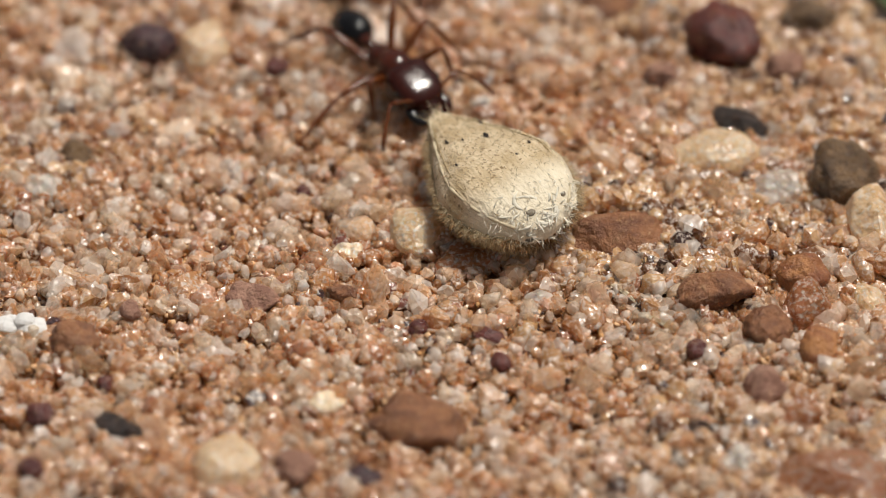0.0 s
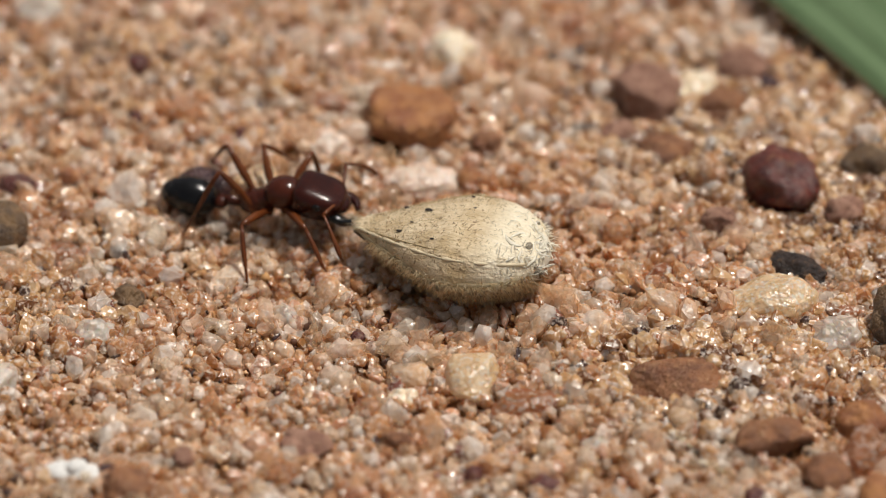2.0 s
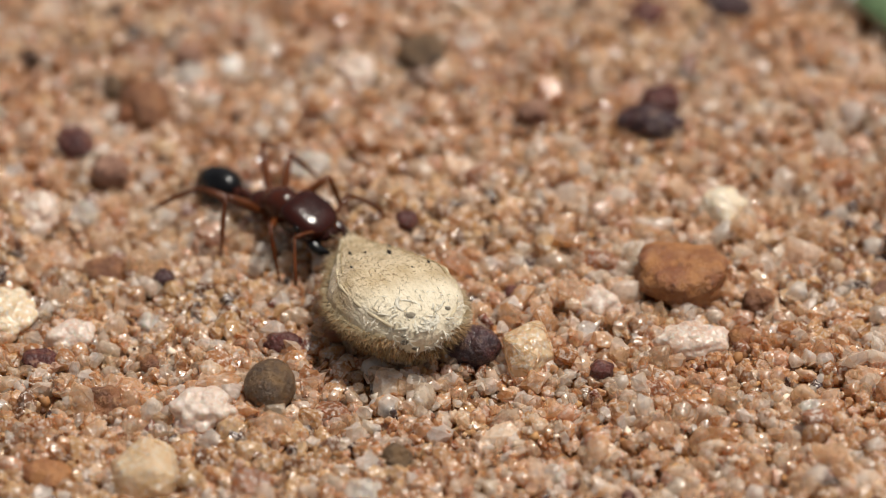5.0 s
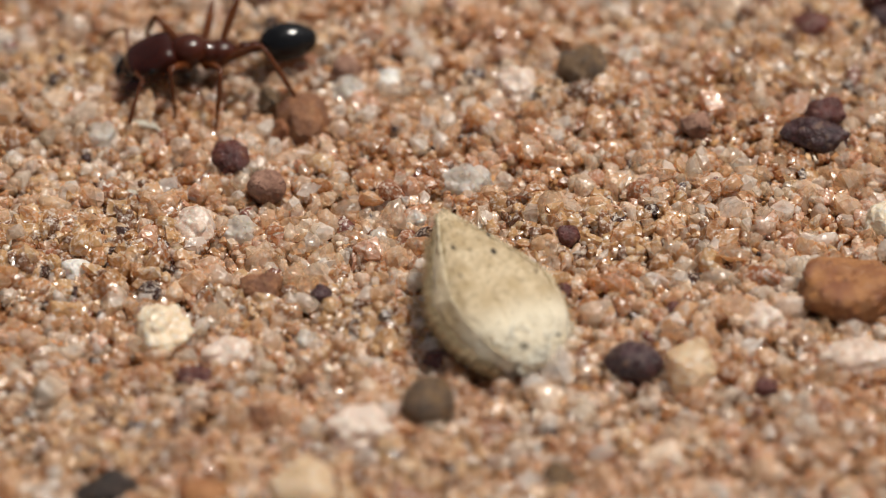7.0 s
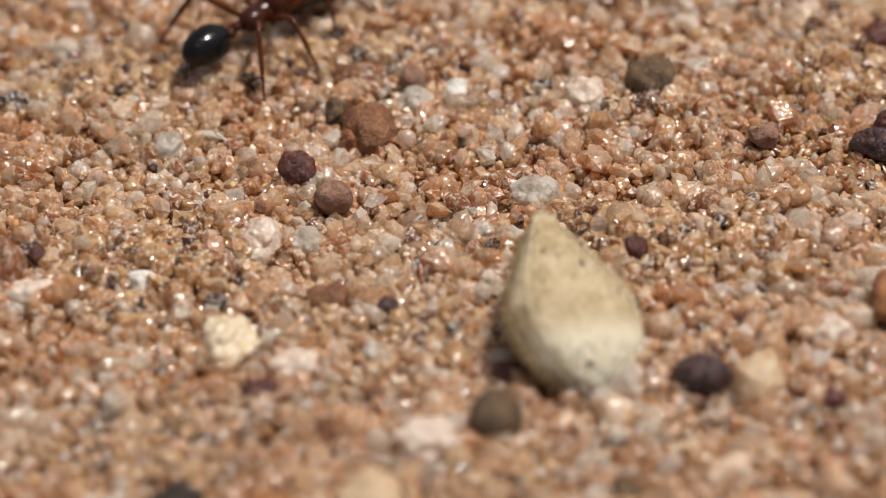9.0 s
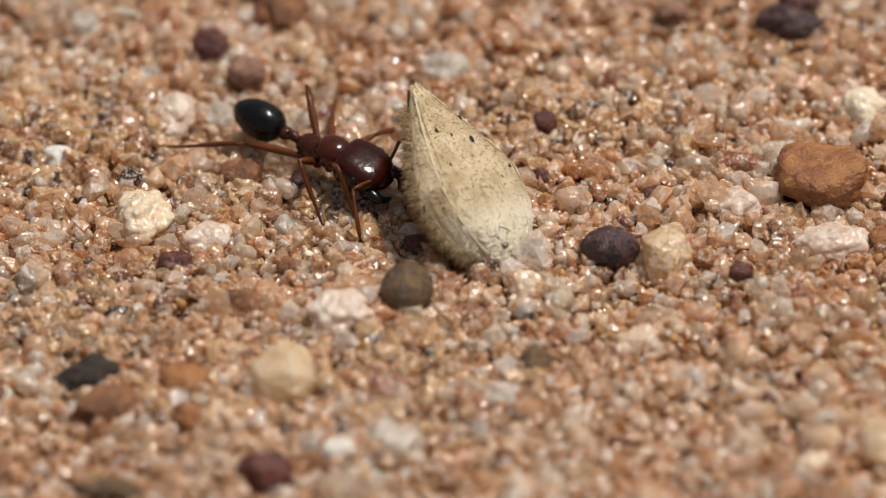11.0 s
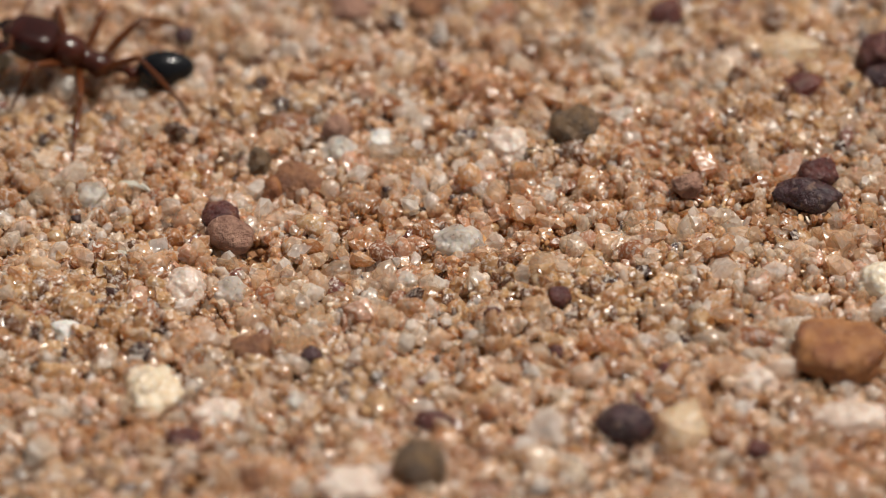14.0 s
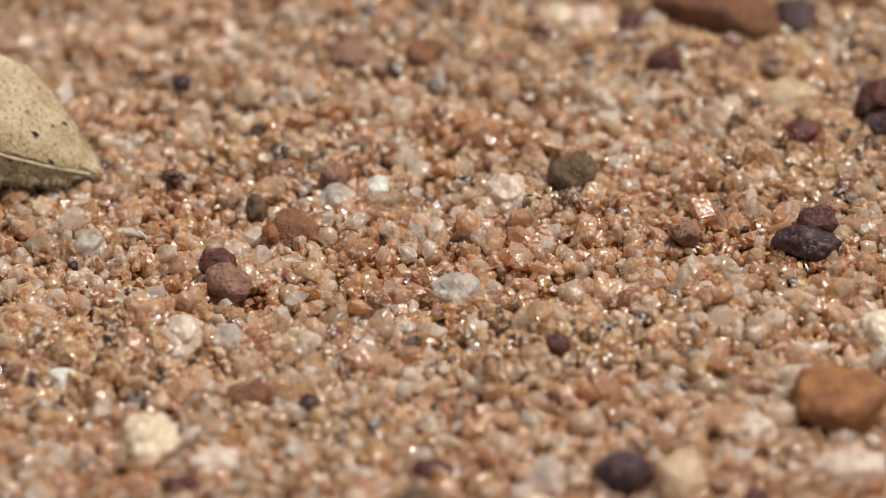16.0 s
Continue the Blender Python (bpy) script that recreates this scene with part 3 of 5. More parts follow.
# ---- leaf, chips and straw ----
def build_leaf(x0, y0, x1, y1):
    """A grass blade whose near edge runs from one point of the sand past the other."""
    leaf = tagged(new("grass_leaf"), "broad green grass leaf lying on the sand", "leaf")
    a, b = Vector((x0, y0, 0)), Vector((x1, y1, 0))
    d = (b - a).normalized()
    leaf.matrix_basis = Matrix.Translation(a * MM) @ Matrix.Rotation(math.atan2(d.y, d.x), 4, "Z")
    length, half = 34.0, 4.2

    def edge(u):
        return 0.25 * math.sin(u * 2.1) + 0.012 * (u * 20 - 6) ** 2 * 0.2

    def surface(u, v, lift=0.0):
        """u along the blade, v from the near (0) to the far (1) edge."""
        wide = half * 2 * (1 - 0.5 * max(u - 0.6, 0) ** 2)
        y = edge(u) + v * wide
        z = 0.55 + 0.9 * math.sin(math.pi * v) ** 0.8 - 0.35 * math.exp(-((v - 0.5) / 0.06) ** 2) + 0.25 * math.sin(u * 5.0) + 0.5 * v + 0.03 * math.sin(v * 60)
        return Vector((-9 + u * length, y, z + lift))

    bm = bmesh.new()
    nu, nv = 60, 64
    for lift in (0.0, -0.14):
        grid = [[bm.verts.new(surface(i / nu, j / nv, lift)) for j in range(nv + 1)] for i in range(nu + 1)]
        for i in range(nu):
            for j in range(nv):
                q = (grid[i][j], grid[i + 1][j], grid[i + 1][j + 1], grid[i][j + 1])
                bm.faces.new(q if lift == 0.0 else q[::-1])
        if lift == 0.0:
            top = grid
    for i in range(nu):
        for j in (0, nv):
            bm.faces.new((top[i][j], grid[i][j], grid[i + 1][j], top[i + 1][j]) if j == 0 else (top[i][j], top[i + 1][j], grid[i + 1][j], grid[i][j]))
    for j in range(nv):
        for i in (0, nu):
            bm.faces.new((top[i][j], top[i][j + 1], grid[i][j + 1], grid[i][j]) if i == 0 else (top[i][j], grid[i][j], grid[i][j + 1], top[i][j + 1]))
    bmesh.ops.recalc_face_normals(bm, faces=bm.faces)
    part("blade", bm, BLADE, leaf)
    for k in range(15):
        v = 0.03 + 0.94 * k / 14
        pts = [surface(i / 40, v, 0.01) for i in range(41)]
        part("vein", tube(bmesh.new(), pts, [0.014 if k != 7 else 0.10] * 41, 5, 0.5), BLADE, leaf, "main rib of the leaf" if k == 7 else "")
    for side in (0.0, 1.0):
        pts = [surface(i / 60, side, -0.06) for i in range(61)]
        part("margin", tube(bmesh.new(), pts, [0.045] * 61, 5), MARGIN, leaf, "pale brownish leaf margin")
    return leaf


def chalk_flake(x, y, size):
    """A crumbly white crust with a rusty underside."""
    rnd = random.Random(3)
    flake = tagged(new("white_flake"), "crumbly bright white mineral flake on the sand", "mineral flake")
    flake.matrix_basis = mpose(x, y, float(lie(x, y)) + 0.2)
    for _ in range(26):
        r = rnd.uniform(0.12, 0.26)
        a, u = rnd.uniform(0, 6.28), rnd.uniform(0, 1) ** 0.6
        bm = blob(r * rnd.uniform(0.8, 1.5), r, r * 0.9, 2.6, 2, (math.cos(a) * u * size * 0.40, math.sin(a) * u * size * 0.26, rnd.uniform(0, 0.22) * (1.2 - u)))
        part("crumb", bm, CHALK, flake, smooth=False)
    part("core", blob(size * 0.42, size * 0.26, 0.16, 2.4, 3), STONES["rust"], flake, "rusty underside")


def straw(x, y, turn, length, thick, bend, material, label, z=0.16):
    """A dry plant sliver, split at its end, lying on the grains."""
    ob = tagged(new("straw_sliver"), label, "straw")
    ob.matrix_basis = mpose(x, y, float(lie(x, y)) + z, 0, 0, turn)
    h = length / 2
    for k, off in enumerate((-0.5, 0.1, 0.6)):
        o = off * thick
        pts = bent((-h * (1 - 0.1 * k), o, 0), (0, o * 0.5 + bend, 0.10), (h * (1 - 0.12 * k), o * 0.3 - 0.2 * bend, 0.03 * k), 8)
        part("strand", tube(bmesh.new(), pts, [thick * f for f in (0.15, 0.4, 0.5, 0.55, 0.55, 0.5, 0.45, 0.3, 0.1)], 6, 0.55), material, ob)
    return ob


# ---- the ant ----
ANT = 1.08


def limb(name, bm, material, parent, label="", at=None):
    return part(name, bm, material, parent, label, at=at, size=ANT)


def build_ant():
    ant = tagged(new("ant"), "glossy dark red-brown ant with a black abdomen", "ant")
    ant.empty_display_size = 0.002

    def head_shape(c):
        k = 1 - 0.10 * max(c.x, 0) ** 2
        back = 0.12 * max(-c.x, 0) * (1 - c.y * c.y)
        return Vector((c.x + back, c.y * k, c.z * (1 - 0.18 * c.x)))

    head = limb("head", blob(0.72, 0.64, 0.42, 3.3, 4, (0.62, 0, 0), head_shape), HEAD, ant, at=mpose(0.74 * ANT, 0, 0.14 * ANT, 0, 22, 0))
    for s in (1, -1):
        limb("eye", blob(0.12, 0.05, 0.10, 2, 2, (0.72, s * 0.625, 0.14)), BLACK, head, "small black compound eye")
        bm = bmesh.new()
        tube(bm, bent((1.12, s * 0.44, -0.12), (1.60, s * 0.60, -0.2), (1.62, s * 0.16, -0.26), 8), [0.17, 0.18, 0.18, 0.17, 0.15, 0.13, 0.11, 0.08, 0.035], 8, 0.7)
        limb("mandible", bm, BLACK if s < 0 else HEAD, head, "dark toothed mandible")
        bm = bmesh.new()
        tube(bm, bent((1.14, s * 0.24, 0.08), (1.12, s * 0.66, 0.42), (1.0, s * 1.05, 0.36), 6), [0.05, 0.045, 0.043, 0.045, 0.05, 0.055, 0.05], 7)
        tube(bm, bent((1.0, s * 1.05, 0.36), (1.35, s * 1.45, 0.22), (1.75, s * 1.75, -0.30), 9), [0.04, 0.042, 0.045, 0.046, 0.048, 0.052, 0.058, 0.064, 0.06, 0.03], 7)
        limb("antenna", bm, LEG, head, "thin elbowed amber antenna")
    bm = blob(0.28, 0.36, 0.16, 2.4, 2, (1.20, 0, -0.02))
    limb("clypeus", bm, HEAD, head)
    # thorax: bulging pronotum, waist, lower propodeum
    limb("pronotum", blob(0.50, 0.44, 0.42, 2.2, 4, (0.42, 0, 0.10)), THORAX, ant, "rounded red-brown fore thorax")
    limb("neck", blob(0.26, 0.2, 0.2, 2, 2, (0.84, 0, 0.08)), THORAX, ant)
    limb("mesonotum", blob(0.48, 0.30, 0.30, 2.1, 3, (-0.02, 0, -0.02)), THORAX, ant)
    limb("propodeum", blob(0.42, 0.33, 0.31, 2.3, 3, (-0.42, 0, -0.06)), THORAX, ant)
    limb("petiole", tube(bmesh.new(), [(-0.72, 0, -0.16), (-0.88, 0, -0.08), (-1.0, 0, 0.05), (-1.08, 0, 0.05), (-1.16, 0, -0.06)], [0.08, 0.09, 0.15, 0.15, 0.08], 10), THORAX, ant, "narrow knotted waist")
    limb("postpetiole", blob(0.19, 0.20, 0.17, 2, 3, (-1.30, 0, 0.0)), THORAX, ant)

    def gaster_shape(c):
        return Vector((c.x, c.y * (1 + 0.16 * c.x), c.z * (1 + 0.12 * c.x)))

    gaster = limb("gaster", blob(0.76, 0.50, 0.50, 2.0, 4, (-0.76, 0, 0), gaster_shape), BLACK, ant, "shiny black abdomen", at=mpose(-1.38 * ANT, 0, 0.02 * ANT, 0, 8, 0))
    for k, x in enumerate((-0.98, -1.22)):
        r = 0.50 * math.sqrt(max(1 - ((x + 0.76) / 0.76) ** 2, 0)) * (1 + 0.16 * (x + 0.76) / 0.76)
        bm = bmesh.new()
        pts = [(x, 1.005 * r * math.cos(a), 1.005 * r * math.sin(a)) for a in (2 * math.pi * i / 32 for i in range(33))]
        tube(bm, pts, [0.012] * 33, 5)
        limb("segment_ring", bm, BLACK, gaster)
    return ant, head, gaster


# shoulder, thigh and shin of the six legs; side is +1 on the ant's left
HIPS = {("front", 1): (0.45, 0.28, -0.22), ("front", -1): (0.45, -0.28, -0.22), ("middle", 1): (0.02, 0.27, -0.26), ("middle", -1): (0.02, -0.27, -0.26),
        ("hind", 1): (-0.43, 0.26, -0.26), ("hind", -1): (-0.43, -0.26, -0.26)}
STANCE = {"front": (1.35, 1.55), "middle": (-0.2, 2.45), "hind": (-2.3, 2.2)}
STEP = {("front", 1): 1, ("front", -1): -1, ("middle", 1): -1, ("middle", -1): 1, ("hind", 1): 1, ("hind", -1): -1}
THIGH = {"front": 1.35, "middle": 1.5, "hind": 1.75}
SHIN = {"front": 1.8, "middle": 2.1, "hind": 2.5}


def build_legs(ant):
    legs = {}
    for (which, side), hip in HIPS.items():
        a, b = THIGH[which], SHIN[which]
        bm = tube(bmesh.new(), [(0, 0, 0), (0.10, 0, 0), (0.2, 0, 0.02), (a * 0.5, 0, 0.05), (a * 0.8, 0, 0.03), (a, 0, 0)], [0.13, 0.14, 0.085, 0.125, 0.09, 0.06], 8)
        leg = part("leg", bm, LEG, ant, "slender amber-brown leg", at=mpose(*hip))
        bm = tube(bmesh.new(), [(0, 0, 0), (b * 0.12, 0, 0.02), (b * 0.3, 0, 0.03), (b * 0.52, 0, 0.01), (b * 0.56, 0, 0), (b * 0.8, 0, -0.01), (b * 0.93, 0, 0.02), (b, 0, 0.06)],
                  [0.055, 0.068, 0.080, 0.068, 0.045, 0.038, 0.034, 0.02], 7)
        shin = part("shin", bm, LEG, leg, at=mpose(a, 0, 0))
        legs[which, side] = (leg, shin)
    return legs


def leg_poses(body, which, side, foot):
    """The thigh's and shin's poses that bring the foot to its place in the world (mm)."""
    hip = Vector(HIPS[which, side])
    local = body.inverted() @ (Vector(foot) * MM) / MM
    a, b = THIGH[which], SHIN[which]
    d = local - hip
    r = min(max(d.length, abs(a - b) + 0.05), (a + b) * 0.985)
    d = d.normalized()
    # the knee lies in the plane of the reach and the ant's own up
    up = Vector((0.25 if which == "front" else -0.2, 0.15 * side, 1.0))
    up = (up - d * up.dot(d)).normalized()
    cos_a = (a * a + r * r - b * b) / (2 * a * r)
    sin_a = math.sqrt(max(1 - cos_a * cos_a, 0))
    thigh = (d * cos_a + up * sin_a).normalized()
    knee = hip + thigh * a
    shin = (hip + d * r - knee).normalized()

    def frame_of(x_axis, hint):
        z = (hint - x_axis * hint.dot(x_axis)).normalized()
        y = z.cross(x_axis)
        return Matrix((x_axis, y, z)).transposed().to_4x4()

    m1 = Matrix.Translation(hip * MM) @ frame_of(thigh, up)
    m2 = Matrix.Translation(knee * MM) @ frame_of(shin, up)
    return m1, m1.inverted() @ m2


# ---- the seed ----
SEED_L, SEED_W, SEED_TOP, SEED_LOW = 2.75, 1.8, 1.0, 1.15


def seed_outline(s):
    """Half-width of the husk from base (-1) to beak (+1)."""
    if s < -0.10:
        return max(1 - (abs(s + 0.10) / 0.92) ** 2.6, 0.0) ** 0.60
    return 1.0 - 0.91 * ((s + 0.10) / 1.10) ** 1.22


def seed_skin(s, a, out=0.0):
    """A point of the husk: a nearly flat upper face, a crisp rim, and a keeled underside."""
    half = max(seed_outline(s), 0.02)
    cy, cz = math.cos(a), math.sin(a)
    y = abs(cy) ** 0.8 * (1 if cy > 0 else -1)
    if cz >= 0:
        z = SEED_TOP * (1 - abs(y) ** 3.8) ** 0.56
    else:
        z = -SEED_LOW * (1 - abs(y) ** 1.7) ** 0.8
    p = Vector((s * SEED_L, y * half * SEED_W, z * half ** 1.05 + 0.10 * s * s))
    return p + Vector((-0.3 if s < -0.8 else 0.0, cy, cz)) * out


def build_seed():
    seed = tagged(new("seed"), "pale straw-coloured fuzzy husked seed with a beaked tip", "seed")
    seed.empty_display_size = 0.002
    L, W, TOP, LOW = SEED_L, SEED_W, SEED_TOP, SEED_LOW
    rnd = random.Random(5)
    bm = bmesh.new()
    rows, cols = 64, 72
    grid = []
    for i in range(rows + 1):
        s = -1 + 2 * i / rows
        ring = []
        for j in range(cols):
            a = 2 * math.pi * j / cols
            p = seed_skin(s, a)
            k = 1 + 0.05 * noise.noise(Vector((s * 2, p.y, p.z))) + 0.025 * noise.noise(Vector((s * 6, p.y * 3, p.z * 3))) + 0.012 * noise.noise(Vector((s * 16, p.y * 8, p.z * 8)))
            ring.append(bm.verts.new((p.x, p.y * k, p.z * k)))
        grid.append(ring)
    for r0, r1 in zip(grid, grid[1:]):
        for j in range(cols):
            bm.faces.new((r0[j], r1[j], r1[(j + 1) % cols], r0[(j + 1) % cols]))
    bm.faces.new(grid[0])
    bm.faces.new(grid[-1][::-1])
    bmesh.ops.recalc_face_normals(bm, faces=bm.faces)
    husk = part("husk", bm, HUSK, seed, "smooth dry straw-coloured husk with brown flecks")
    # the seam round the rim, ending in the beak
    for sgn in (1, -1):
        bm = bmesh.new()
        pts, rad = [], []
        for i in range(40):
            s = -0.86 + 1.86 * i / 39
            pts.append((s * L, sgn * W * 1.0 * seed_outline(s), 0.02 + 0.10 * s * s))
            rad.append(0.06 + 0.02 * math.sin(i * 1.3))
        tube(bm, pts, rad, 6)
        # dark brown tube puts a crease's shade under the rim in colour
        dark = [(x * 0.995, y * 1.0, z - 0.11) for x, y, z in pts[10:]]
        part("groove", tube(bmesh.new(), dark, [0.045] * len(dark), 5), CREASE_SHADE, husk, "dark tube painted as crease shade under the rim")
        part("seam", bm, FUZZ if sgn > 0 else HUSK, husk, "raised pale rim of the husk")

    # the pale ridge on each side of the flat upper face
    for a in (0.60, math.pi - 0.60):
        pts = [tuple(seed_skin(-0.88 + 1.84 * i / 39, a, -0.005 + 0.015 * math.sin(i * 0.9))) for i in range(40)]
        part("ridge", tube(bmesh.new(), pts, [0.048 + 0.014 * math.sin(i * 1.7) for i in range(40)], 7), RIDGE, husk, "pale raised ridge of the husk")
        pts = [tuple(seed_skin(-0.70 + 1.6 * i / 39, a + (0.16 if a < 1 else -0.16), 0.005)) for i in range(40)]
        part("furrow", tube(bmesh.new(), pts, [0.018 + 0.008 * math.sin(i * 2.3) for i in range(40)], 5), FURROW, husk, "thin olive-brown line beside the ridge")

    def hairs(name, count, material, length, where, thick, label, lay=0.75):
        verts, faces = [], []
        for _ in range(count):
            s, a = where()
            cz = math.sin(a)
            p = seed_skin(s, a)
            n = Vector((0.25 * s, math.cos(a) ** 3 / W, cz / (TOP if cz > 0 else LOW) * 0.9)).normalized()
            side = Vector((rnd.uniform(-1, 0.4), rnd.uniform(-0.7, 0.7), rnd.uniform(-0.5, 0.5)))
            d = (n * (1 - lay) + side * lay).normalized()
            if d.dot(n) < 0.08:
                d = (d + n * (0.2 - d.dot(n))).normalized()
            ln = length * rnd.uniform(0.5, 1.3)
            x = d.cross(Vector((0.3, 0.5, 0.8))).normalized() * thick
            y = d.cross(x).normalized() * thick
            k = len(verts)
            mid = p + d * ln * 0.55 + n * 0.02
            verts += [p + x, p - x * 0.5 + y * 0.9, p - x * 0.5 - y * 0.9, mid + x * 0.8, mid - x * 0.4 + y * 0.7, mid - x * 0.4 - y * 0.7, p + d * ln - n * ln * 0.12]
            for u, v in ((0, 1), (1, 2), (2, 0)):
                faces += [(k + u, k + v, k + 3 + v, k + 3 + u), (k + 3 + u, k + 3 + v, k + 6)]
        me = bpy.data.meshes.new(name)
        me.from_pydata([tuple(v * MM) for v in verts], [], faces)
        me.materials.append(material)
        ob = new(name, me)
        ob.parent = seed
        return tagged(ob, label, kind="stuff")

    def tufts():
        """Hairs stand in loose tufts."""
        s, a = rnd.uniform(-0.8, 0.75), rnd.choice((0.0, math.pi))
        return s + 0.04 * math.sin(s * 60), a + rnd.uniform(-0.5, 0.12) * (1 if a == 0 else -1)

    hairs("fuzz", 900, FUZZ, 0.14, lambda: (rnd.uniform(-0.55, 0.85), rnd.uniform(0.1, math.pi - 0.1)), 0.007, "fine straw fuzz", 0.8)
    hairs("dark_bristles", 110, DARK_FUZZ, 0.11, lambda: (rnd.uniform(-0.35, 0.85), rnd.uniform(0.25, math.pi - 0.25)), 0.013, "short brown bristles", 0.8)
    hairs("rim_fuzz", 2600, FUZZ, 0.33, tufts, 0.010, "bristling straw fuzz on the rim", 0.55)
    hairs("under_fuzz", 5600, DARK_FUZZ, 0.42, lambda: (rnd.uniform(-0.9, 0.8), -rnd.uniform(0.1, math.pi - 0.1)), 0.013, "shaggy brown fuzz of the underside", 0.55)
    hairs("base_fuzz", 350, FRAY, 0.26, lambda: (-0.55 - 0.43 * rnd.uniform(0, 1) ** 0.7, rnd.uniform(0, 2 * math.pi)), 0.014, "pale matted fibres of the frayed base", 0.85)

    # the frayed scar at the base: pale fibres that run out from a hollow and curl off the end
    tc, ac = -0.84, 1.35
    for k in range(38):
        w = math.pi + rnd.gauss(0, 0.85) if k < 30 else rnd.uniform(0, 2 * math.pi)
        r0, r1, drift = rnd.uniform(0.24, 0.7), rnd.uniform(0.7, 1.3), rnd.uniform(-0.9, 0.9)
        pts = []
        for f in (0, 0.25, 0.5, 0.75, 1.0):
            r, v = r0 + (r1 - r0) * f, w + drift * f
            t = min(max(tc + 0.20 * r * math.cos(v), -0.985), 0.0)
            pts.append(seed_skin(t, ac + 0.85 * r * math.sin(v), -0.012 + 0.03 * math.sin(math.pi * (0.15 + 0.85 * f))))
        thick = rnd.uniform(0.9, 1.9)
        part("frayed_fibre", tube(bmesh.new(), pts, [q * thick for q in (0.012, 0.030, 0.036, 0.028, 0.008)], 6, 0.5), FRAY, seed)
    for k in range(18):
        a = rnd.uniform(0, 2 * math.pi)
        p = seed_skin(-0.97, a, 0.02)
        q = p + Vector((-rnd.uniform(0.1, 0.3), rnd.uniform(-0.2, 0.2), rnd.uniform(-0.15, 0.2)))
        part("frayed_fibre", tube(bmesh.new(), bent(p + Vector((0.2, 0, 0)), p + Vector((-0.1, 0, 0.08)), q, 4), [0.012, 0.026, 0.026, 0.02, 0.006], 5, 0.6), FRAY, seed)
    # dull dark blobs on the skin carry the shade of hollows in their colour
    for t, a, r in ((tc, ac, 0.15), (-0.80, 2.25, 0.10), (-0.95, 0.4, 0.10), (-0.95, -0.5, 0.13), (-0.95, -1.3, 0.12)):
        c = seed_skin(t, a, -0.03)
        part("hollow", blob(r * 0.75, r, r * 0.6, 2, 3, tuple(c), lambda u: u * (1 + 0.25 * noise.noise(u * 2.2 + Vector((a * 9, t, 0))))), HOLLOW_SHADE, seed, "dull dark blob painted as a shaded hollow between the fibres")
    # the split beak
    for sgn, z in ((1, 0.16), (-1, -0.02)):
        bm = tube(bmesh.new(), bent((1.75, 0.0, z), (2.3, 0.05, z + 0.1), (2.88, -0.06, z + 0.02), 6), [0.5, 0.46, 0.40, 0.32, 0.24, 0.15, 0.04], 8, 0.3)
        part("beak", bm, HUSK, seed, "split papery beak")
    for k in range(9):
        y = rnd.uniform(-0.3, 0.3)
        tip = (2.7 + rnd.uniform(0.1, 0.6), y * 1.6, 0.12 + rnd.uniform(-0.1, 0.25))
        part("bristle", tube(bmesh.new(), bent((2.2, y, 0.2), (2.6, y * 1.1, 0.3), tip, 4), [0.02, 0.018, 0.015, 0.011, 0.004], 5), FUZZ, seed)
    # dark specks stuck to the husk
    for x, a, r in ((0.75, 1.75, 0.06), (1.3, 1.1, 0.045), (0.2, 1.0, 0.035), (1.05, 1.45, 0.03), (-0.3, 2.1, 0.035), (1.5, 2.3, 0.05), (0.5, 2.6, 0.05), (-0.55, 1.75, 0.03)):
        part("speck", blob(r * 1.9, r, r * 0.6, 2, 2, tuple(seed_skin(x / L, a, 0.02))), STONES["black"], seed)
    return seed


build_ground()
pebble(-8.05, 8.10, 1.42, 1.30, 1.12, -8, "dark", "near-black glossy ironstone pebble with a pointed nose", 1, 0, 0.24, bumps=0.07, nose=0.28)
pebble(-4.60, 7.28, 0.70, 0.65, 0.55, 19, "plum", LABELS["plum"], 2, 0, 0.14)
pebble(7.66, 8.36, 2.15, 2.48, 1.90, 16, "red", LABELS["red"], 3, 5, 0.44)
pebble(8.08, 4.93, 1.90, 0.95, 0.71, -35, "black", LABELS["black"], 4, 6, 0.28)
pebble(7.49, 3.55, 2.48, 1.78, 1.34, 10, "yellow", LABELS["yellow"], 5, 8, 0.42)
pebble(11.06, 2.61, 1.98, 2.23, 1.90, 7, "grey", LABELS["grey"], 6, 4, 0.28)
pebble(11.70, 0.82, 1.49, 2.15, 1.64, 4, "yellow", LABELS["yellow"], 7, 4, 0.42)
pebble(10.44, 2.28, 0.66, 0.74, 0.57, 1, "white", LABELS["white"], 8, 6, 0.42)
pebble(9.12, 2.36, 1.41, 1.30, 0.98, -2, "clear", LABELS["clear"], 9, 7, 0.42)
pebble(-3.85, 2.27, 0.44, 0.49, 0.37, -5, "plum", LABELS["plum"], 10, 0, 0.14)
pebble(-0.66, -3.37, 0.56, 0.63, 0.48, -8, "plum", LABELS["plum"], 11, 0, 0.14)
pebble(-2.72, -2.19, 0.83, 0.59, 0.50, -11, "brown", LABELS["brown"], 12, 4, 0.14)
pebble(-0.80, -7.16, 2.89, 1.87, 1.56, -14, "brown", LABELS["brown"], 13, 2, 0.44)
pebble(-8.61, -7.68, 1.74, 0.83, 0.62, -32, "black", LABELS["black"], 14, 5, 0.28)
pebble(-10.78, -7.05, 0.78, 0.84, 0.66, -20, "plum", LABELS["plum"], 15, 0, 0.14)
pebble(-10.98, -9.28, 0.70, 0.65, 0.55, -23, "plum", LABELS["plum"], 16, 0, 0.14)
pebble(-9.90, -4.13, 1.32, 1.34, 1.12, 24, "brown", LABELS["brown"], 17, 4, 0.38)
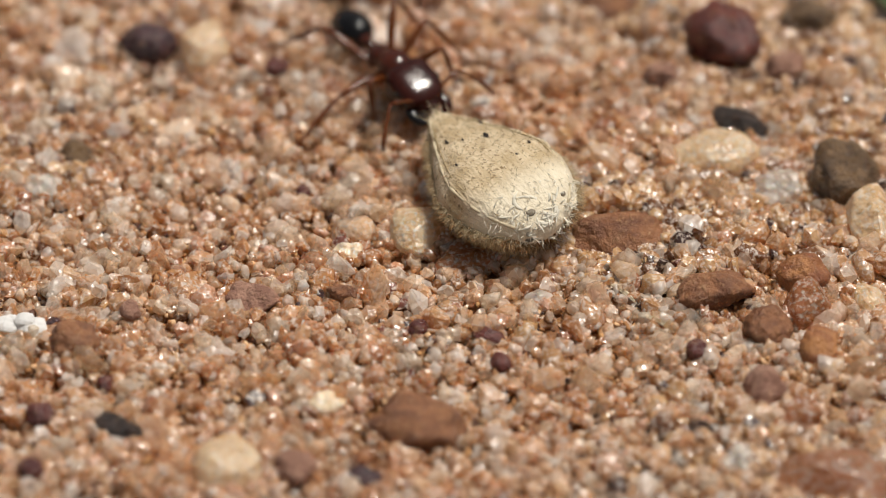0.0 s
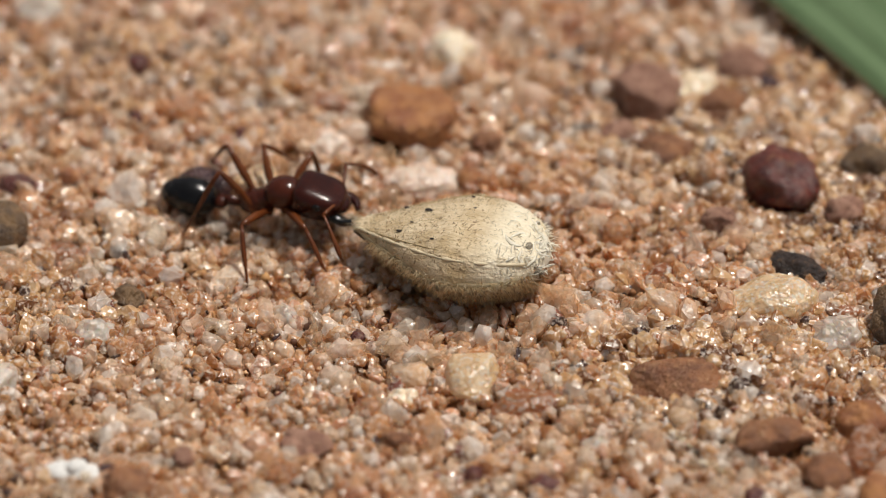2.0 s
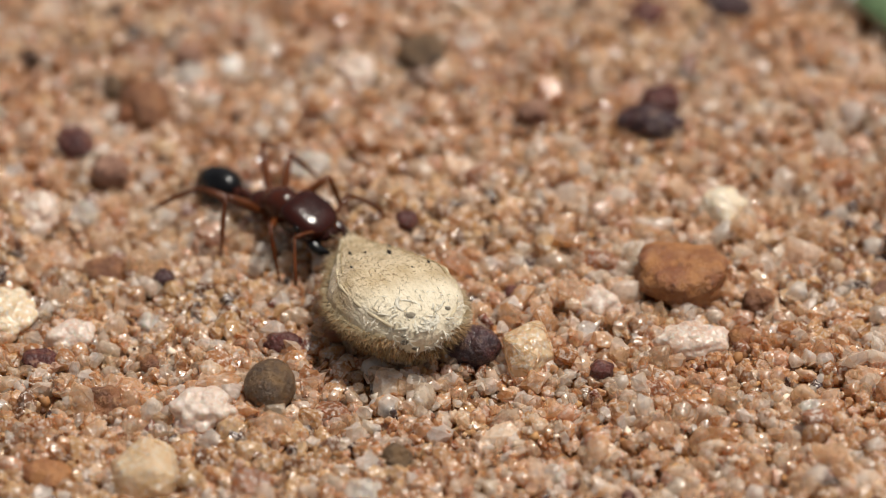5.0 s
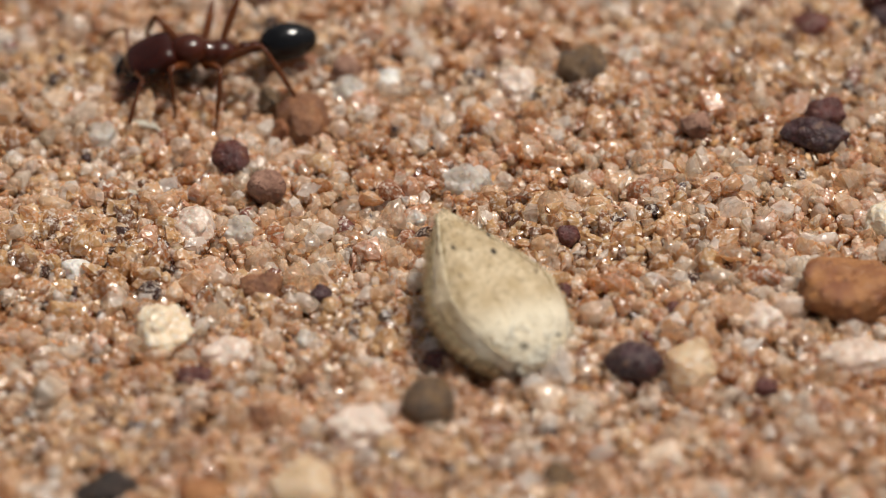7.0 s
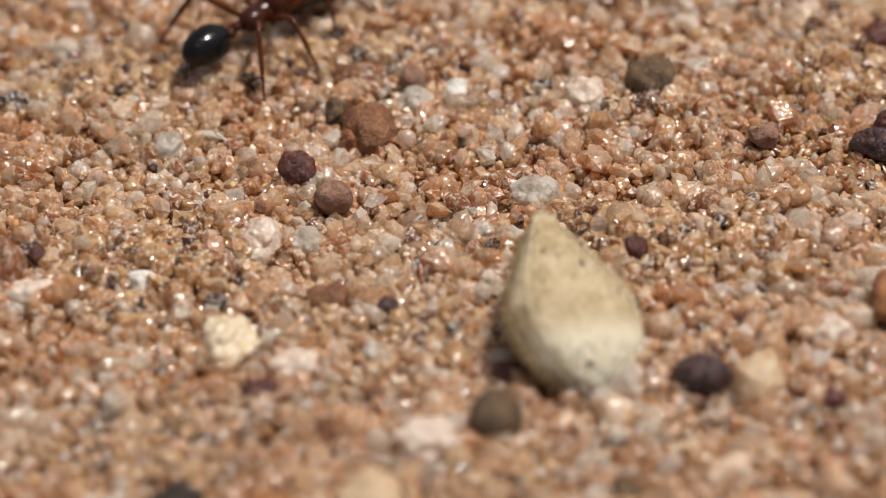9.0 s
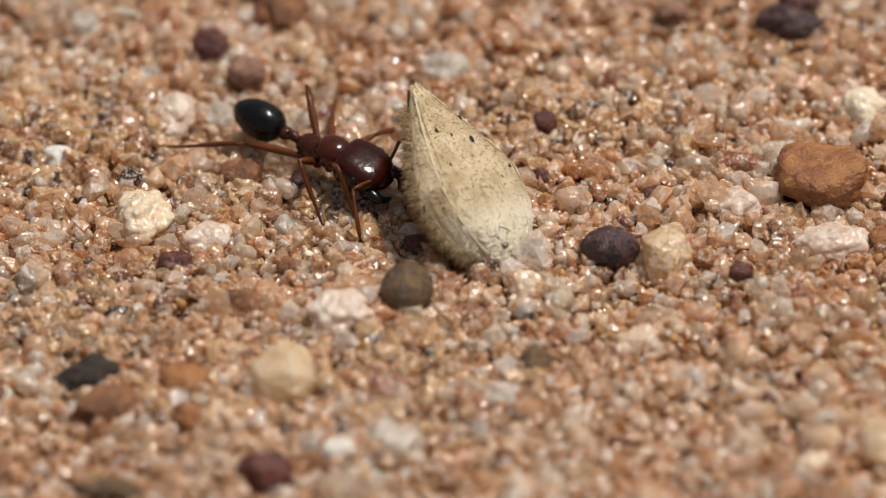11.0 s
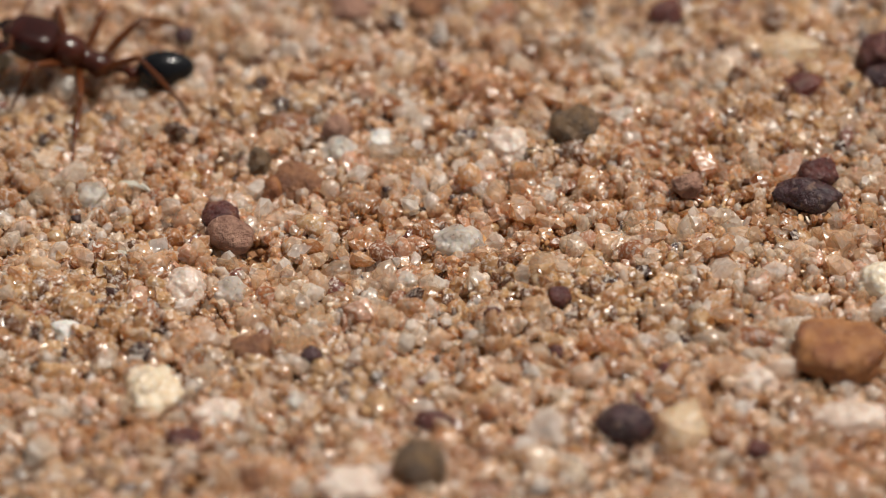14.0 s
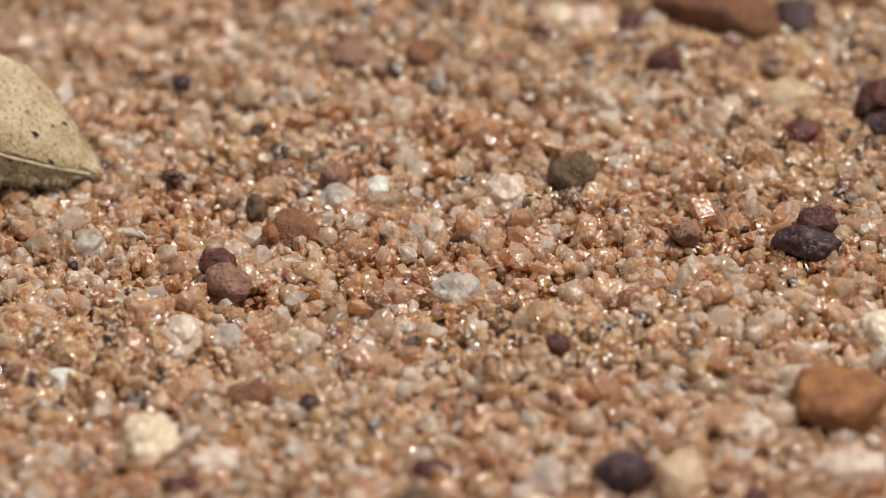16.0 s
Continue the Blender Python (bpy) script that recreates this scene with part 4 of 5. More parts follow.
pebble(-10.49, -3.24, 0.47, 0.47, 0.39, 21, "dark", LABELS["dark"], 18, 0, 0.14)
pebble(0.70, -0.61, 1.98, 1.09, 0.82, 18, "rust", LABELS["rust"], 19, 6, 0.5)
pebble(-0.68, 0.46, 1.65, 1.58, 1.19, 15, "yellow", LABELS["yellow"], 20, 7, 0.42)
pebble(4.61, 0.34, 2.81, 1.98, 1.49, 12, "brown", LABELS["brown"], 21, 5, 0.5)
pebble(7.35, -2.19, 2.11, 1.31, 1.09, 9, "brown", LABELS["brown"], 22, 3, 0.44)
pebble(9.75, -1.36, 1.48, 1.40, 1.17, 6, "orange", LABELS["orange"], 23, 2, 0.28)
pebble(9.90, -2.48, 1.37, 1.77, 1.26, 3, "rust", LABELS["rust"], 24, 1, 0.42)
pebble(8.76, -3.45, 1.33, 1.56, 1.33, 0, "brown", LABELS["brown"], 25, 1, 0.38)
pebble(10.10, -4.23, 1.33, 1.49, 1.13, -3, "orange", LABELS["orange"], 26, 2, 0.28)
pebble(8.66, -5.87, 1.17, 1.41, 1.19, -6, "mauve", LABELS["mauve"], 27, 2, 0.38)
pebble(10.52, -9.35, 3.28, 1.96, 1.64, -9, "rust", LABELS["rust"], 28, 3, 0.42)
pebble(-4.00, -9.08, 1.33, 1.16, 0.97, -12, "mauve", LABELS["mauve"], 29, 3, 0.38)
pebble(-2.13, -9.50, 1.09, 0.78, 0.66, -15, "dark", LABELS["dark"], 30, 0, 0.28)
pebble(-5.79, -9.01, 2.15, 1.88, 1.41, -18, "yellow", LABELS["yellow"], 31, 5, 0.42)
pebble(-5.21, -2.22, 1.57, 1.19, 0.89, -21, "mauve", LABELS["mauve"], 32, 7, 0.38)
pebble(1.23, -3.76, 0.94, 0.56, 0.47, -24, "red", LABELS["red"], 33, 3, 0.14)
pebble(1.58, -4.90, 0.59, 0.71, 0.50, 23, "red", LABELS["red"], 34, 2, 0.14)
pebble(6.84, -4.35, 0.62, 0.65, 0.53, 20, "plum", LABELS["plum"], 35, 0, 0.14)
pebble(2.00, 7.25, 0.59, 0.52, 0.44, 17, "rust", LABELS["rust"], 36, 0, 0.42)
pebble(-5.78, 3.28, 0.76, 0.83, 0.58, 14, "clear", LABELS["clear"], 37, 6, 0.42)
pebble(4.48, 4.62, 0.94, 0.75, 0.62, 11, "rust", LABELS["rust"], 38, 3, 0.42)
pebble(9.61, -6.89, 1.16, 1.19, 0.98, 8, "rust", LABELS["rust"], 39, 4, 0.42)
pebble(7.91, -8.68, 0.99, 0.99, 0.74, 5, "clear", LABELS["clear"], 40, 5, 0.42)
pebble(11.53, -2.10, 0.99, 1.19, 0.76, 2, "yellow", LABELS["yellow"], 41, 4, 0.42)
pebble(2.60, -2.31, 0.74, 0.69, 0.52, -1, "clear", LABELS["clear"], 42, 6, 0.42)
pebble(4.58, 9.83, 1.72, 1.05, 0.87, -4, "brown", LABELS["brown"], 43, 3, 0.38)
pebble(3.26, 10.87, 1.41, 1.05, 0.87, -7, "mauve", LABELS["mauve"], 44, 3, 0.38)
pebble(6.17, 11.82, 1.50, 1.23, 1.03, -10, "brown", LABELS["brown"], 45, 3, 0.38)
pebble(9.50, 7.30, 1.32, 1.19, 0.99, -13, "mauve", LABELS["mauve"], 46, 4, 0.38)
pebble(10.15, 9.19, 1.49, 1.19, 0.99, -16, "grey", LABELS["grey"], 47, 4, 0.28)
pebble(6.04, 6.48, 0.99, 0.87, 0.73, -19, "mauve", LABELS["mauve"], 48, 4, 0.14)
pebble(-8.43, -2.98, 0.62, 0.67, 0.53, -22, "mauve", LABELS["mauve"], 49, 3, 0.14)
pebble(-9.06, -5.67, 0.56, 0.56, 0.47, -25, "red", LABELS["red"], 50, 2, 0.14)
pebble(-3.13, -6.62, 0.99, 0.79, 0.60, 22, "cream", LABELS["cream"], 51, 5, 0.42)
pebble(-2.49, 10.90, 2.53, 2.33, 1.56, 19, "orange", LABELS["orange"], 52, 3, 0.28)
pebble(-1.34, 14.08, 1.33, 1.31, 1.09, 16, "ivory", LABELS["ivory"], 53, 3, 0.42)
pebble(4.02, 12.14, 2.07, 2.13, 1.58, 13, "mauve", LABELS["mauve"], 54, 5, 0.28)
pebble(5.28, 12.44, 1.65, 1.30, 0.98, 10, "cream", LABELS["cream"], 55, 6, 0.42)
pebble(-2.16, 8.53, 1.98, 1.23, 0.92, 7, "pink", LABELS["pink"], 56, 7, 0.42)
pebble(-0.77, 8.65, 0.76, 0.71, 0.54, 4, "orange", LABELS["orange"], 57, 5, 0.14)
pebble(-3.03, 6.41, 0.69, 0.79, 0.59, 1, "rust", LABELS["rust"], 58, 4, 0.42)
pebble(-11.83, 8.72, 0.72, 0.56, 0.47, -2, "orange", LABELS["orange"], 59, 3, 0.14)
pebble(-13.28, 8.44, 1.09, 0.78, 0.66, -5, "plum", LABELS["plum"], 60, 2, 0.28)
pebble(-13.54, 6.15, 1.41, 1.62, 1.38, -8, "grey", "smooth rounded olive-brown pebble with a soft gloss", 61, 0, 0.16, bumps=0.05)
pebble(-13.48, 0.28, 0.99, 1.15, 0.76, -11, "clear", LABELS["clear"], 62, 6, 0.42)
pebble(6.75, 13.49, 1.49, 1.30, 1.09, -14, "mauve", LABELS["mauve"], 63, 4, 0.38)
pebble(7.46, 12.93, 0.78, 0.60, 0.50, -17, "dark", LABELS["dark"], 64, 2, 0.14)
pebble(-8.05, 15.28, 0.86, 0.82, 0.69, -20, "rust", LABELS["rust"], 65, 2, 0.42)
pebble(1.09, 5.53, 0.74, 0.71, 0.54, -23, "clear", LABELS["clear"], 66, 6, 0.42)
pebble(-0.39, 10.17, 0.99, 0.87, 0.73, 24, "brown", LABELS["brown"], 67, 4, 0.14)
pebble(1.95, 15.38, 0.79, 0.79, 0.66, 21, "rust", LABELS["rust"], 68, 4, 0.42)
pebble(-19.28, 16.77, 1.03, 1.12, 0.88, 18, "plum", LABELS["plum"], 69, 0, 0.28)
rolled_pebble = pebble(-18.24, 15.53, 1.42, 1.06, 0.98, -85, "mauve", "speckled grey-brown oval pebble that gets rolled aside", 70, 1, 0.1, bumps=0.07)
pebble(-16.59, 10.95, 0.59, 0.63, 0.50, 12, "dark", LABELS["dark"], 71, 0, 0.14)
pebble(-16.81, 7.47, 0.62, 0.65, 0.53, 9, "brown", LABELS["brown"], 72, 0, 0.14)
pebble(-18.03, 5.82, 1.19, 1.31, 1.11, 6, "brown", LABELS["brown"], 73, 2, 0.38)
pebble(-15.37, 5.24, 1.85, 1.54, 1.16, 3, "pink", LABELS["pink"], 74, 7, 0.42)
pebble(-19.83, 7.58, 0.97, 0.93, 0.78, 0, "plum", LABELS["plum"], 75, 3, 0.28)
pebble(-6.58, 8.00, 1.29, 2.07, 1.58, -3, "yellow", LABELS["yellow"], 76, 7, 0.42)
pebble(-7.07, 10.39, 0.45, 0.54, 0.38, -6, "plum", LABELS["plum"], 77, 0, 0.14)
pebble(-10.02, 13.24, 0.76, 0.71, 0.60, -9, "plum", LABELS["plum"], 78, 4, 0.14)
pebble(-3.46, 22.44, 1.25, 0.97, 0.81, -12, "red", LABELS["red"], 79, 3, 0.28)
pebble(-1.11, 22.51, 1.41, 0.93, 0.78, -15, "dark", LABELS["dark"], 80, 2, 0.28)
pebble(-11.85, 5.81, 1.19, 0.87, 0.65, -18, "rust", LABELS["rust"], 81, 5, 0.42)
pebble(-19.42, 2.75, 1.49, 1.19, 0.89, -21, "orange", LABELS["orange"], 82, 5, 0.28)
pebble(-10.12, 3.63, 0.99, 0.89, 0.67, -24, "grey", LABELS["grey"], 83, 6, 0.14)
pebble(-16.88, 9.35, 0.83, 0.87, 0.63, 23, "clear", LABELS["clear"], 84, 6, 0.42)
pebble(-19.04, 8.62, 1.49, 0.99, 0.74, 20, "pink", LABELS["pink"], 85, 7, 0.42)
pebble(-4.72, 9.85, 1.16, 1.19, 0.89, 17, "pink", LABELS["pink"], 86, 6, 0.42)
pebble(-11.00, 2.28, 1.32, 0.99, 0.74, 14, "clear", LABELS["clear"], 87, 6, 0.42)
pebble(-26.91, 12.45, 1.12, 1.56, 1.33, 11, "rust", LABELS["rust"], 88, 3, 0.42)
pebble(-26.11, 12.71, 0.50, 0.62, 0.53, 8, "plum", LABELS["plum"], 89, 0, 0.14)
pebble(-24.00, 12.66, 1.12, 0.49, 0.41, 5, "rust", LABELS["rust"], 90, 2, 0.42)
pebble(-25.70, 19.97, 0.50, 0.60, 0.42, 2, "grey", LABELS["grey"], 91, 0, 0.14)
pebble(-17.54, 20.75, 1.44, 0.93, 0.78, -1, "rust", LABELS["rust"], 92, 3, 0.42)
pebble(-16.24, 20.48, 0.94, 0.75, 0.62, -4, "mauve", LABELS["mauve"], 93, 2, 0.14)
pressed_pebble = pebble(-17.37, 18.56, 1.53, 1.75, 1.33, -7, "brown", "mottled brown pebble that gets pressed into the sand", 94, 2, 0.38)
pebble(-20.14, 13.94, 1.09, 1.19, 0.83, -10, "pink", LABELS["pink"], 95, 7, 0.42)
pebble(-20.83, 9.35, 1.52, 1.70, 1.16, -13, "cream", LABELS["cream"], 96, 6, 0.42)
pebble(-18.19, 11.36, 1.39, 1.42, 1.06, -16, "brown", LABELS["brown"], 97, 5, 0.38)
pebble(-15.08, 20.27, 0.76, 0.91, 0.58, -19, "white", LABELS["white"], 98, 7, 0.42)
pebble(-8.46, 21.06, 0.69, 0.91, 0.58, -22, "clear", LABELS["clear"], 99, 6, 0.42)
pebble(-6.60, 17.77, 0.87, 0.86, 0.72, -25, "mauve", LABELS["mauve"], 100, 3, 0.14)
pebble(-12.78, 15.98, 1.52, 1.42, 1.07, 22, "clear", LABELS["clear"], 101, 6, 0.42)
pebble(-26.22, 11.36, 1.49, 0.87, 0.65, 19, "pink", LABELS["pink"], 102, 6, 0.42)
pebble(-23.26, 12.17, 0.83, 0.79, 0.60, 16, "white", LABELS["white"], 103, 6, 0.42)
pebble(-9.73, 20.35, 1.37, 1.56, 1.33, 13, "grey", LABELS["grey"], 104, 3, 0.28)
pebble(-11.56, 19.71, 1.19, 1.38, 0.91, 10, "pink", LABELS["pink"], 105, 7, 0.42)
pebble(-16.15, 19.76, 1.02, 1.23, 0.78, 7, "clear", LABELS["clear"], 106, 7, 0.42)
pebble(-14.88, 21.48, 0.69, 0.71, 0.59, 4, "rust", LABELS["rust"], 107, 4, 0.42)
pebble(-17.92, 18.15, 0.69, 1.19, 0.91, 1, "orange", LABELS["orange"], 108, 5, 0.28)
pebble(-18.36, 19.15, 0.69, 0.86, 0.73, -2, "grey", LABELS["grey"], 109, 4, 0.14)
pebble(-18.91, 13.98, 1.02, 1.03, 0.77, -8, "clear", LABELS["clear"], 111, 6, 0.42)
pebble(-17.94, 13.80, 0.69, 0.83, 0.53, -11, "rust", LABELS["rust"], 112, 5, 0.42)
pebble(-21.23, 17.71, 0.50, 0.56, 0.48, -14, "rust", LABELS["rust"], 113, 3, 0.42)
pebble(-3.23, 17.35, 1.95, 1.10, 0.95, -12, "dark", "dark ironstone pebble lying against a rounder brown one", 114, 3, 0.24)
pebble(-3.10, 18.25, 1.15, 0.95, 1.05, 10, "plum", "rounded plum-brown pebble behind a dark one", 146, 2, 0.10)
pebble(-1.39, 23.43, 1.31, 1.72, 1.22, -20, "plum", LABELS["plum"], 115, 3, 0.28)
pebble(-5.96, 27.76, 3.59, 2.43, 2.03, -23, "brown", LABELS["brown"], 116, 2, 0.44)
pebble(-3.75, 27.43, 1.41, 1.31, 1.09, 24, "dark", LABELS["dark"], 117, 2, 0.28)
pebble(-2.44, 28.23, 1.44, 1.12, 0.94, 21, "brown", LABELS["brown"], 118, 2, 0.38)
pebble(-7.30, 25.56, 0.97, 0.86, 0.72, 18, "red", LABELS["red"], 119, 3, 0.28)
pebble(-8.29, 27.47, 0.81, 0.90, 0.69, 15, "red", LABELS["red"], 120, 3, 0.14)
pebble(-5.71, 25.58, 0.97, 0.86, 0.72, 12, "rust", LABELS["rust"], 121, 3, 0.42)
pebble(-3.83, 24.20, 2.02, 1.42, 1.07, 9, "yellow", LABELS["yellow"], 122, 5, 0.42)
pebble(-20.59, 24.41, 0.59, 0.60, 0.50, 6, "dark", LABELS["dark"], 123, 0, 0.14)
pebble(-11.76, 12.64, 0.47, 0.49, 0.40, 3, "plum", LABELS["plum"], 124, 0, 0.14)
pebble(-10.04, 11.09, 0.44, 0.49, 0.37, 0, "plum", LABELS["plum"], 125, 0, 0.14)
pebble(-13.85, 25.69, 1.32, 0.99, 0.83, -3, "brown", LABELS["brown"], 126, 4, 0.38)
pebble(-9.48, 27.49, 1.16, 1.19, 0.89, -6, "pink", LABELS["pink"], 127, 6, 0.42)
pebble(-22.83, 17.66, 0.99, 0.99, 0.74, -9, "clear", LABELS["clear"], 128, 6, 0.42)
pebble(-14.12, 14.42, 0.66, 0.71, 0.51, -12, "clear", LABELS["clear"], 129, 6, 0.42)
pebble(-4.65, 11.57, 1.16, 0.87, 0.73, -15, "rust", LABELS["rust"], 130, 4, 0.42)
pebble(-16.04, 25.54, 1.49, 1.19, 0.99, -18, "mauve", LABELS["mauve"], 131, 4, 0.38)
pebble(-11.95, 25.33, 1.16, 0.99, 0.74, -21, "rust", LABELS["rust"], 132, 5, 0.42)
pebble(-10.28, 27.59, 0.99, 0.99, 0.74, -24, "cream", LABELS["cream"], 133, 5, 0.42)
pebble(-22.05, 3.14, 1.90, 1.19, 0.99, 23, "black", LABELS["black"], 134, 4, 0.28)
pebble(-21.46, 1.73, 1.85, 1.42, 1.19, 20, "brown", LABELS["brown"], 135, 4, 0.38)
pebble(-19.28, 1.23, 0.99, 0.91, 0.76, 17, "orange", LABELS["orange"], 136, 4, 0.14)
pebble(-16.80, 2.81, 2.02, 2.08, 1.54, 14, "yellow", LABELS["yellow"], 137, 6, 0.42)
pebble(-13.93, 2.35, 1.26, 1.19, 0.89, 11, "rust", LABELS["rust"], 138, 5, 0.42)
pebble(-17.15, -0.98, 1.75, 1.34, 1.12, 8, "red", LABELS["red"], 139, 2, 0.28)
pebble(-15.17, -0.26, 1.02, 0.83, 0.62, 5, "white", LABELS["white"], 140, 6, 0.42)
pebble(-13.96, 0.37, 1.16, 1.38, 0.89, 2, "clear", LABELS["clear"], 141, 6, 0.42)
pebble(-21.26, -1.48, 1.72, 0.67, 0.56, -1, "grey", LABELS["grey"], 142, 3, 0.28)
pebble(-15.90, 0.23, 0.83, 0.99, 0.76, -4, "clear", LABELS["clear"], 143, 7, 0.42)
pebble(-2.56, -0.41, 0.99, 0.79, 0.60, -7, "cream", LABELS["cream"], 144, 5, 0.42)
AMBER_DRIFTS = [
    (7.09, 11.19, 5.05, 2.74, 1500),
    (10.20, 8.17, 3.06, 2.74, 850),
    (8.24, 1.67, 3.52, 2.06, 420),
    (8.22, -8.16, 3.37, 2.06, 300),
    (-5.64, 27.00, 4.59, 2.29, 1100),
    (-3.50, 22.00, 2.30, 2.06, 480),
    (-10.37, 19.64, 1.68, 0.91, 120),
    (-12.43, 26.11, 6.43, 1.60, 650),
    (-24.21, 20.84, 2.45, 1.37, 200),
    (-9.53, 13.46, 3.52, 1.37, 300),
    (-13.11, 3.19, 3.06, 1.37, 240),
    (-14.63, 0.96, 2.45, 1.60, 240),
    (4.79, 0.29, 2.45, 1.60, 200),
    (-23.98, 12.82, 3.06, 1.14, 220),
    (-19.32, 2.01, 3.98, 1.83, 300),
    # the next three brown drifts also stand in for the seed's shade
    (-22.90, 12.60, 2.60, 1.80, 420),
    (-18.60, 10.80, 1.10, 0.90, 120),
    (-15.40, 9.90, 1.60, 1.20, 160),
    (10.80, 6.20, 2.00, 3.40, 420),
    (4.30, 1.20, 2.80, 1.30, 260),
    (5.60, 0.10, 3.00, 1.00, 260),
    (-18.50, 21.90, 2.20, 1.10, 170),
    (-22.60, 5.40, 2.40, 1.60, 260),
]
build_sand()
build_quartz()
build_amber()
build_fines()
build_leaf(6.30, 16.97, 10.17, 11.72)
chalk_flake(-11.40, -3.39, 1.41)
straw(4.82, -1.87, -48, 1.30, 0.11, 0.05, STRAW, "thin pale straw sliver on the sand")
straw(5.73, -3.14, -35, 1.07, 0.12, 0.04, STRAW, "thin pale straw sliver on the sand")
straw(-21.72, 17.94, -12, 1.38, 0.17, 0.45, HUSKY, "curled pale chaff flake on the sand")
straw(-21.67, 15.23, -10, 1.10, 0.18, 0.05, HUSKY, "flat white chaff sliver on the sand")
straw(-20.61, 12.97, 55, 0.95, 0.12, 0.0, HUSKY, "short white straw splinter on the sand")
straw(-14.59, -0.90, -12, 1.68, 0.18, 0.05, HUSKY, "flat white chaff sliver on the sand")
straw(-16.61, -0.91, 10, 0.92, 0.11, 0.05, STRAW, "thin pale straw sliver on the sand")
ant, head, gaster = build_ant()
legs = build_legs(ant)
seed = build_seed()


def motions():
    # two stones that the dragged seed shoves aside
    def rest(x, y, up, ry, rz):
        return mpose(x, y, float(lie(x, y)) + up, 0, ry, rz)
    end_on, lying = rest(-18.24, 15.53, 0.50, -41, -85), rest(-19.0, 16.1, 0.36, 0, -32)
    walk(rolled_pebble, [(0, end_on), (11.8, end_on), (12.0, end_on), (12.25, rest(-18.7, 15.85, 0.46, -20, -58)), (12.5, lying), (12.7, lying), (16, lying)])
    proud, pressed = rest(-17.37, 18.56, 0.20, 0, -7), rest(-17.25, 18.62, -0.12, 6, 48)
    walk(pressed_pebble, [(0, proud), (11.5, proud), (11.7, proud), (12.0, rest(-17.3, 18.6, 0.04, 3, 20)), (12.3, pressed), (12.5, pressed), (16, pressed)])
    ant_rows = [
        (0, -1.51, 6.45, 1.12, 3.9, -12.3, -63.5),
        (0.5, -3.17, 5.09, 1.08, 2.3, -16.1, -36),
        (1, -5.15, 5.32, 0.93, -0.4, -11.6, -8.8),
        (1.5, -6.37, 7.11, 1.05, -4.2, -13.4, 2.1),
        (2, -6.28, 6.97, 1, -2.8, -16.8, -11.2),
        (2.5, -6.4, 7.6, 1.07, -2.7, -7.5, -18.6),
        (3, -8.47, 8.88, 1.28, -0.5, -12, -42),
        (3.5, -8.81, 10.17, 1.23, 1.1, -9.6, -48.2),
        (4, -11.75, 11.41, 1.19, 2.8, -12.4, -35.1),
        (4.5, -13.02, 10.62, 0.9, 2.1, -3.4, -20.6),
        (5, -13.68, 13.29, 1.01, 2.7, -18.3, -45.3),
        (5.2, -14.59, 13.82, 0.92, 0, -9.1, -39.8),
        (5.8, -13.4, 20.28, 1.15, 0, -0, -90),
        (6.4, -15.12, 20.51, 1.15, 0, -0, -165),
        (6.9, -19, 20.75, 1.15, 0, -0, -165),
        (7.3, -23.04, 17.08, 1.19, 0, -15.1, -190.5),
        (7.5, -23.73, 18.01, 1.22, 1.6, -19.5, -190.9),
        (8, -22.24, 20.44, 1.26, 1.6, -25.8, -242.5),
        (8.2, -22.56, 19.91, 1.35, 0, -21.5, -287.6),
        (8.7, -21.28, 23.17, 1.15, 0, -0, -290.7),
        (9.3, -19.15, 20.51, 1.15, 0, -0, -345),
        (9.8, -16.05, 16.2, 1.15, 0, -0, -382.2),
        (10.3, -14.92, 13.74, 1, 0, -18.7, -390.5),
        (10.5, -14.68, 13.28, 1.04, 2, -20.1, -393),
        (11, -15.98, 11.31, 1.07, 4.8, -7.4, -401.6),
        (11.5, -16.67, 15.24, 1.04, 0.2, -12, -402.9),
        (12, -19.79, 18.67, 0.97, 0, -13.3, -419.3),
        (12.5, -22.04, 18.59, 1.3, -0.7, -20.3, -422.5),
        (12.7, -22.62, 20.39, 1.35, 0, -29.6, -438),
        (13, -23.2, 20.03, 0.98, -1.7, -19.7, -476.3),
        (13.5, -23.48, 22.47, 0.87, 1.6, -11.9, -544.8),
        (14, -23.29, 22.76, 0.94, 1.1, -16.2, -546.7),
        (14.5, -21.42, 22.3, 1.16, -0.5, -18.4, -528),
        (15, -23.95, 21.1, 1.06, -0.4, -4.5, -536.6),
        (15.5, -28.34, 22.23, 1.15, 0, -0, -554.9),
        (16, -29.22, 23.68, 1.01, 0, -7.2, -553.9),
    ]
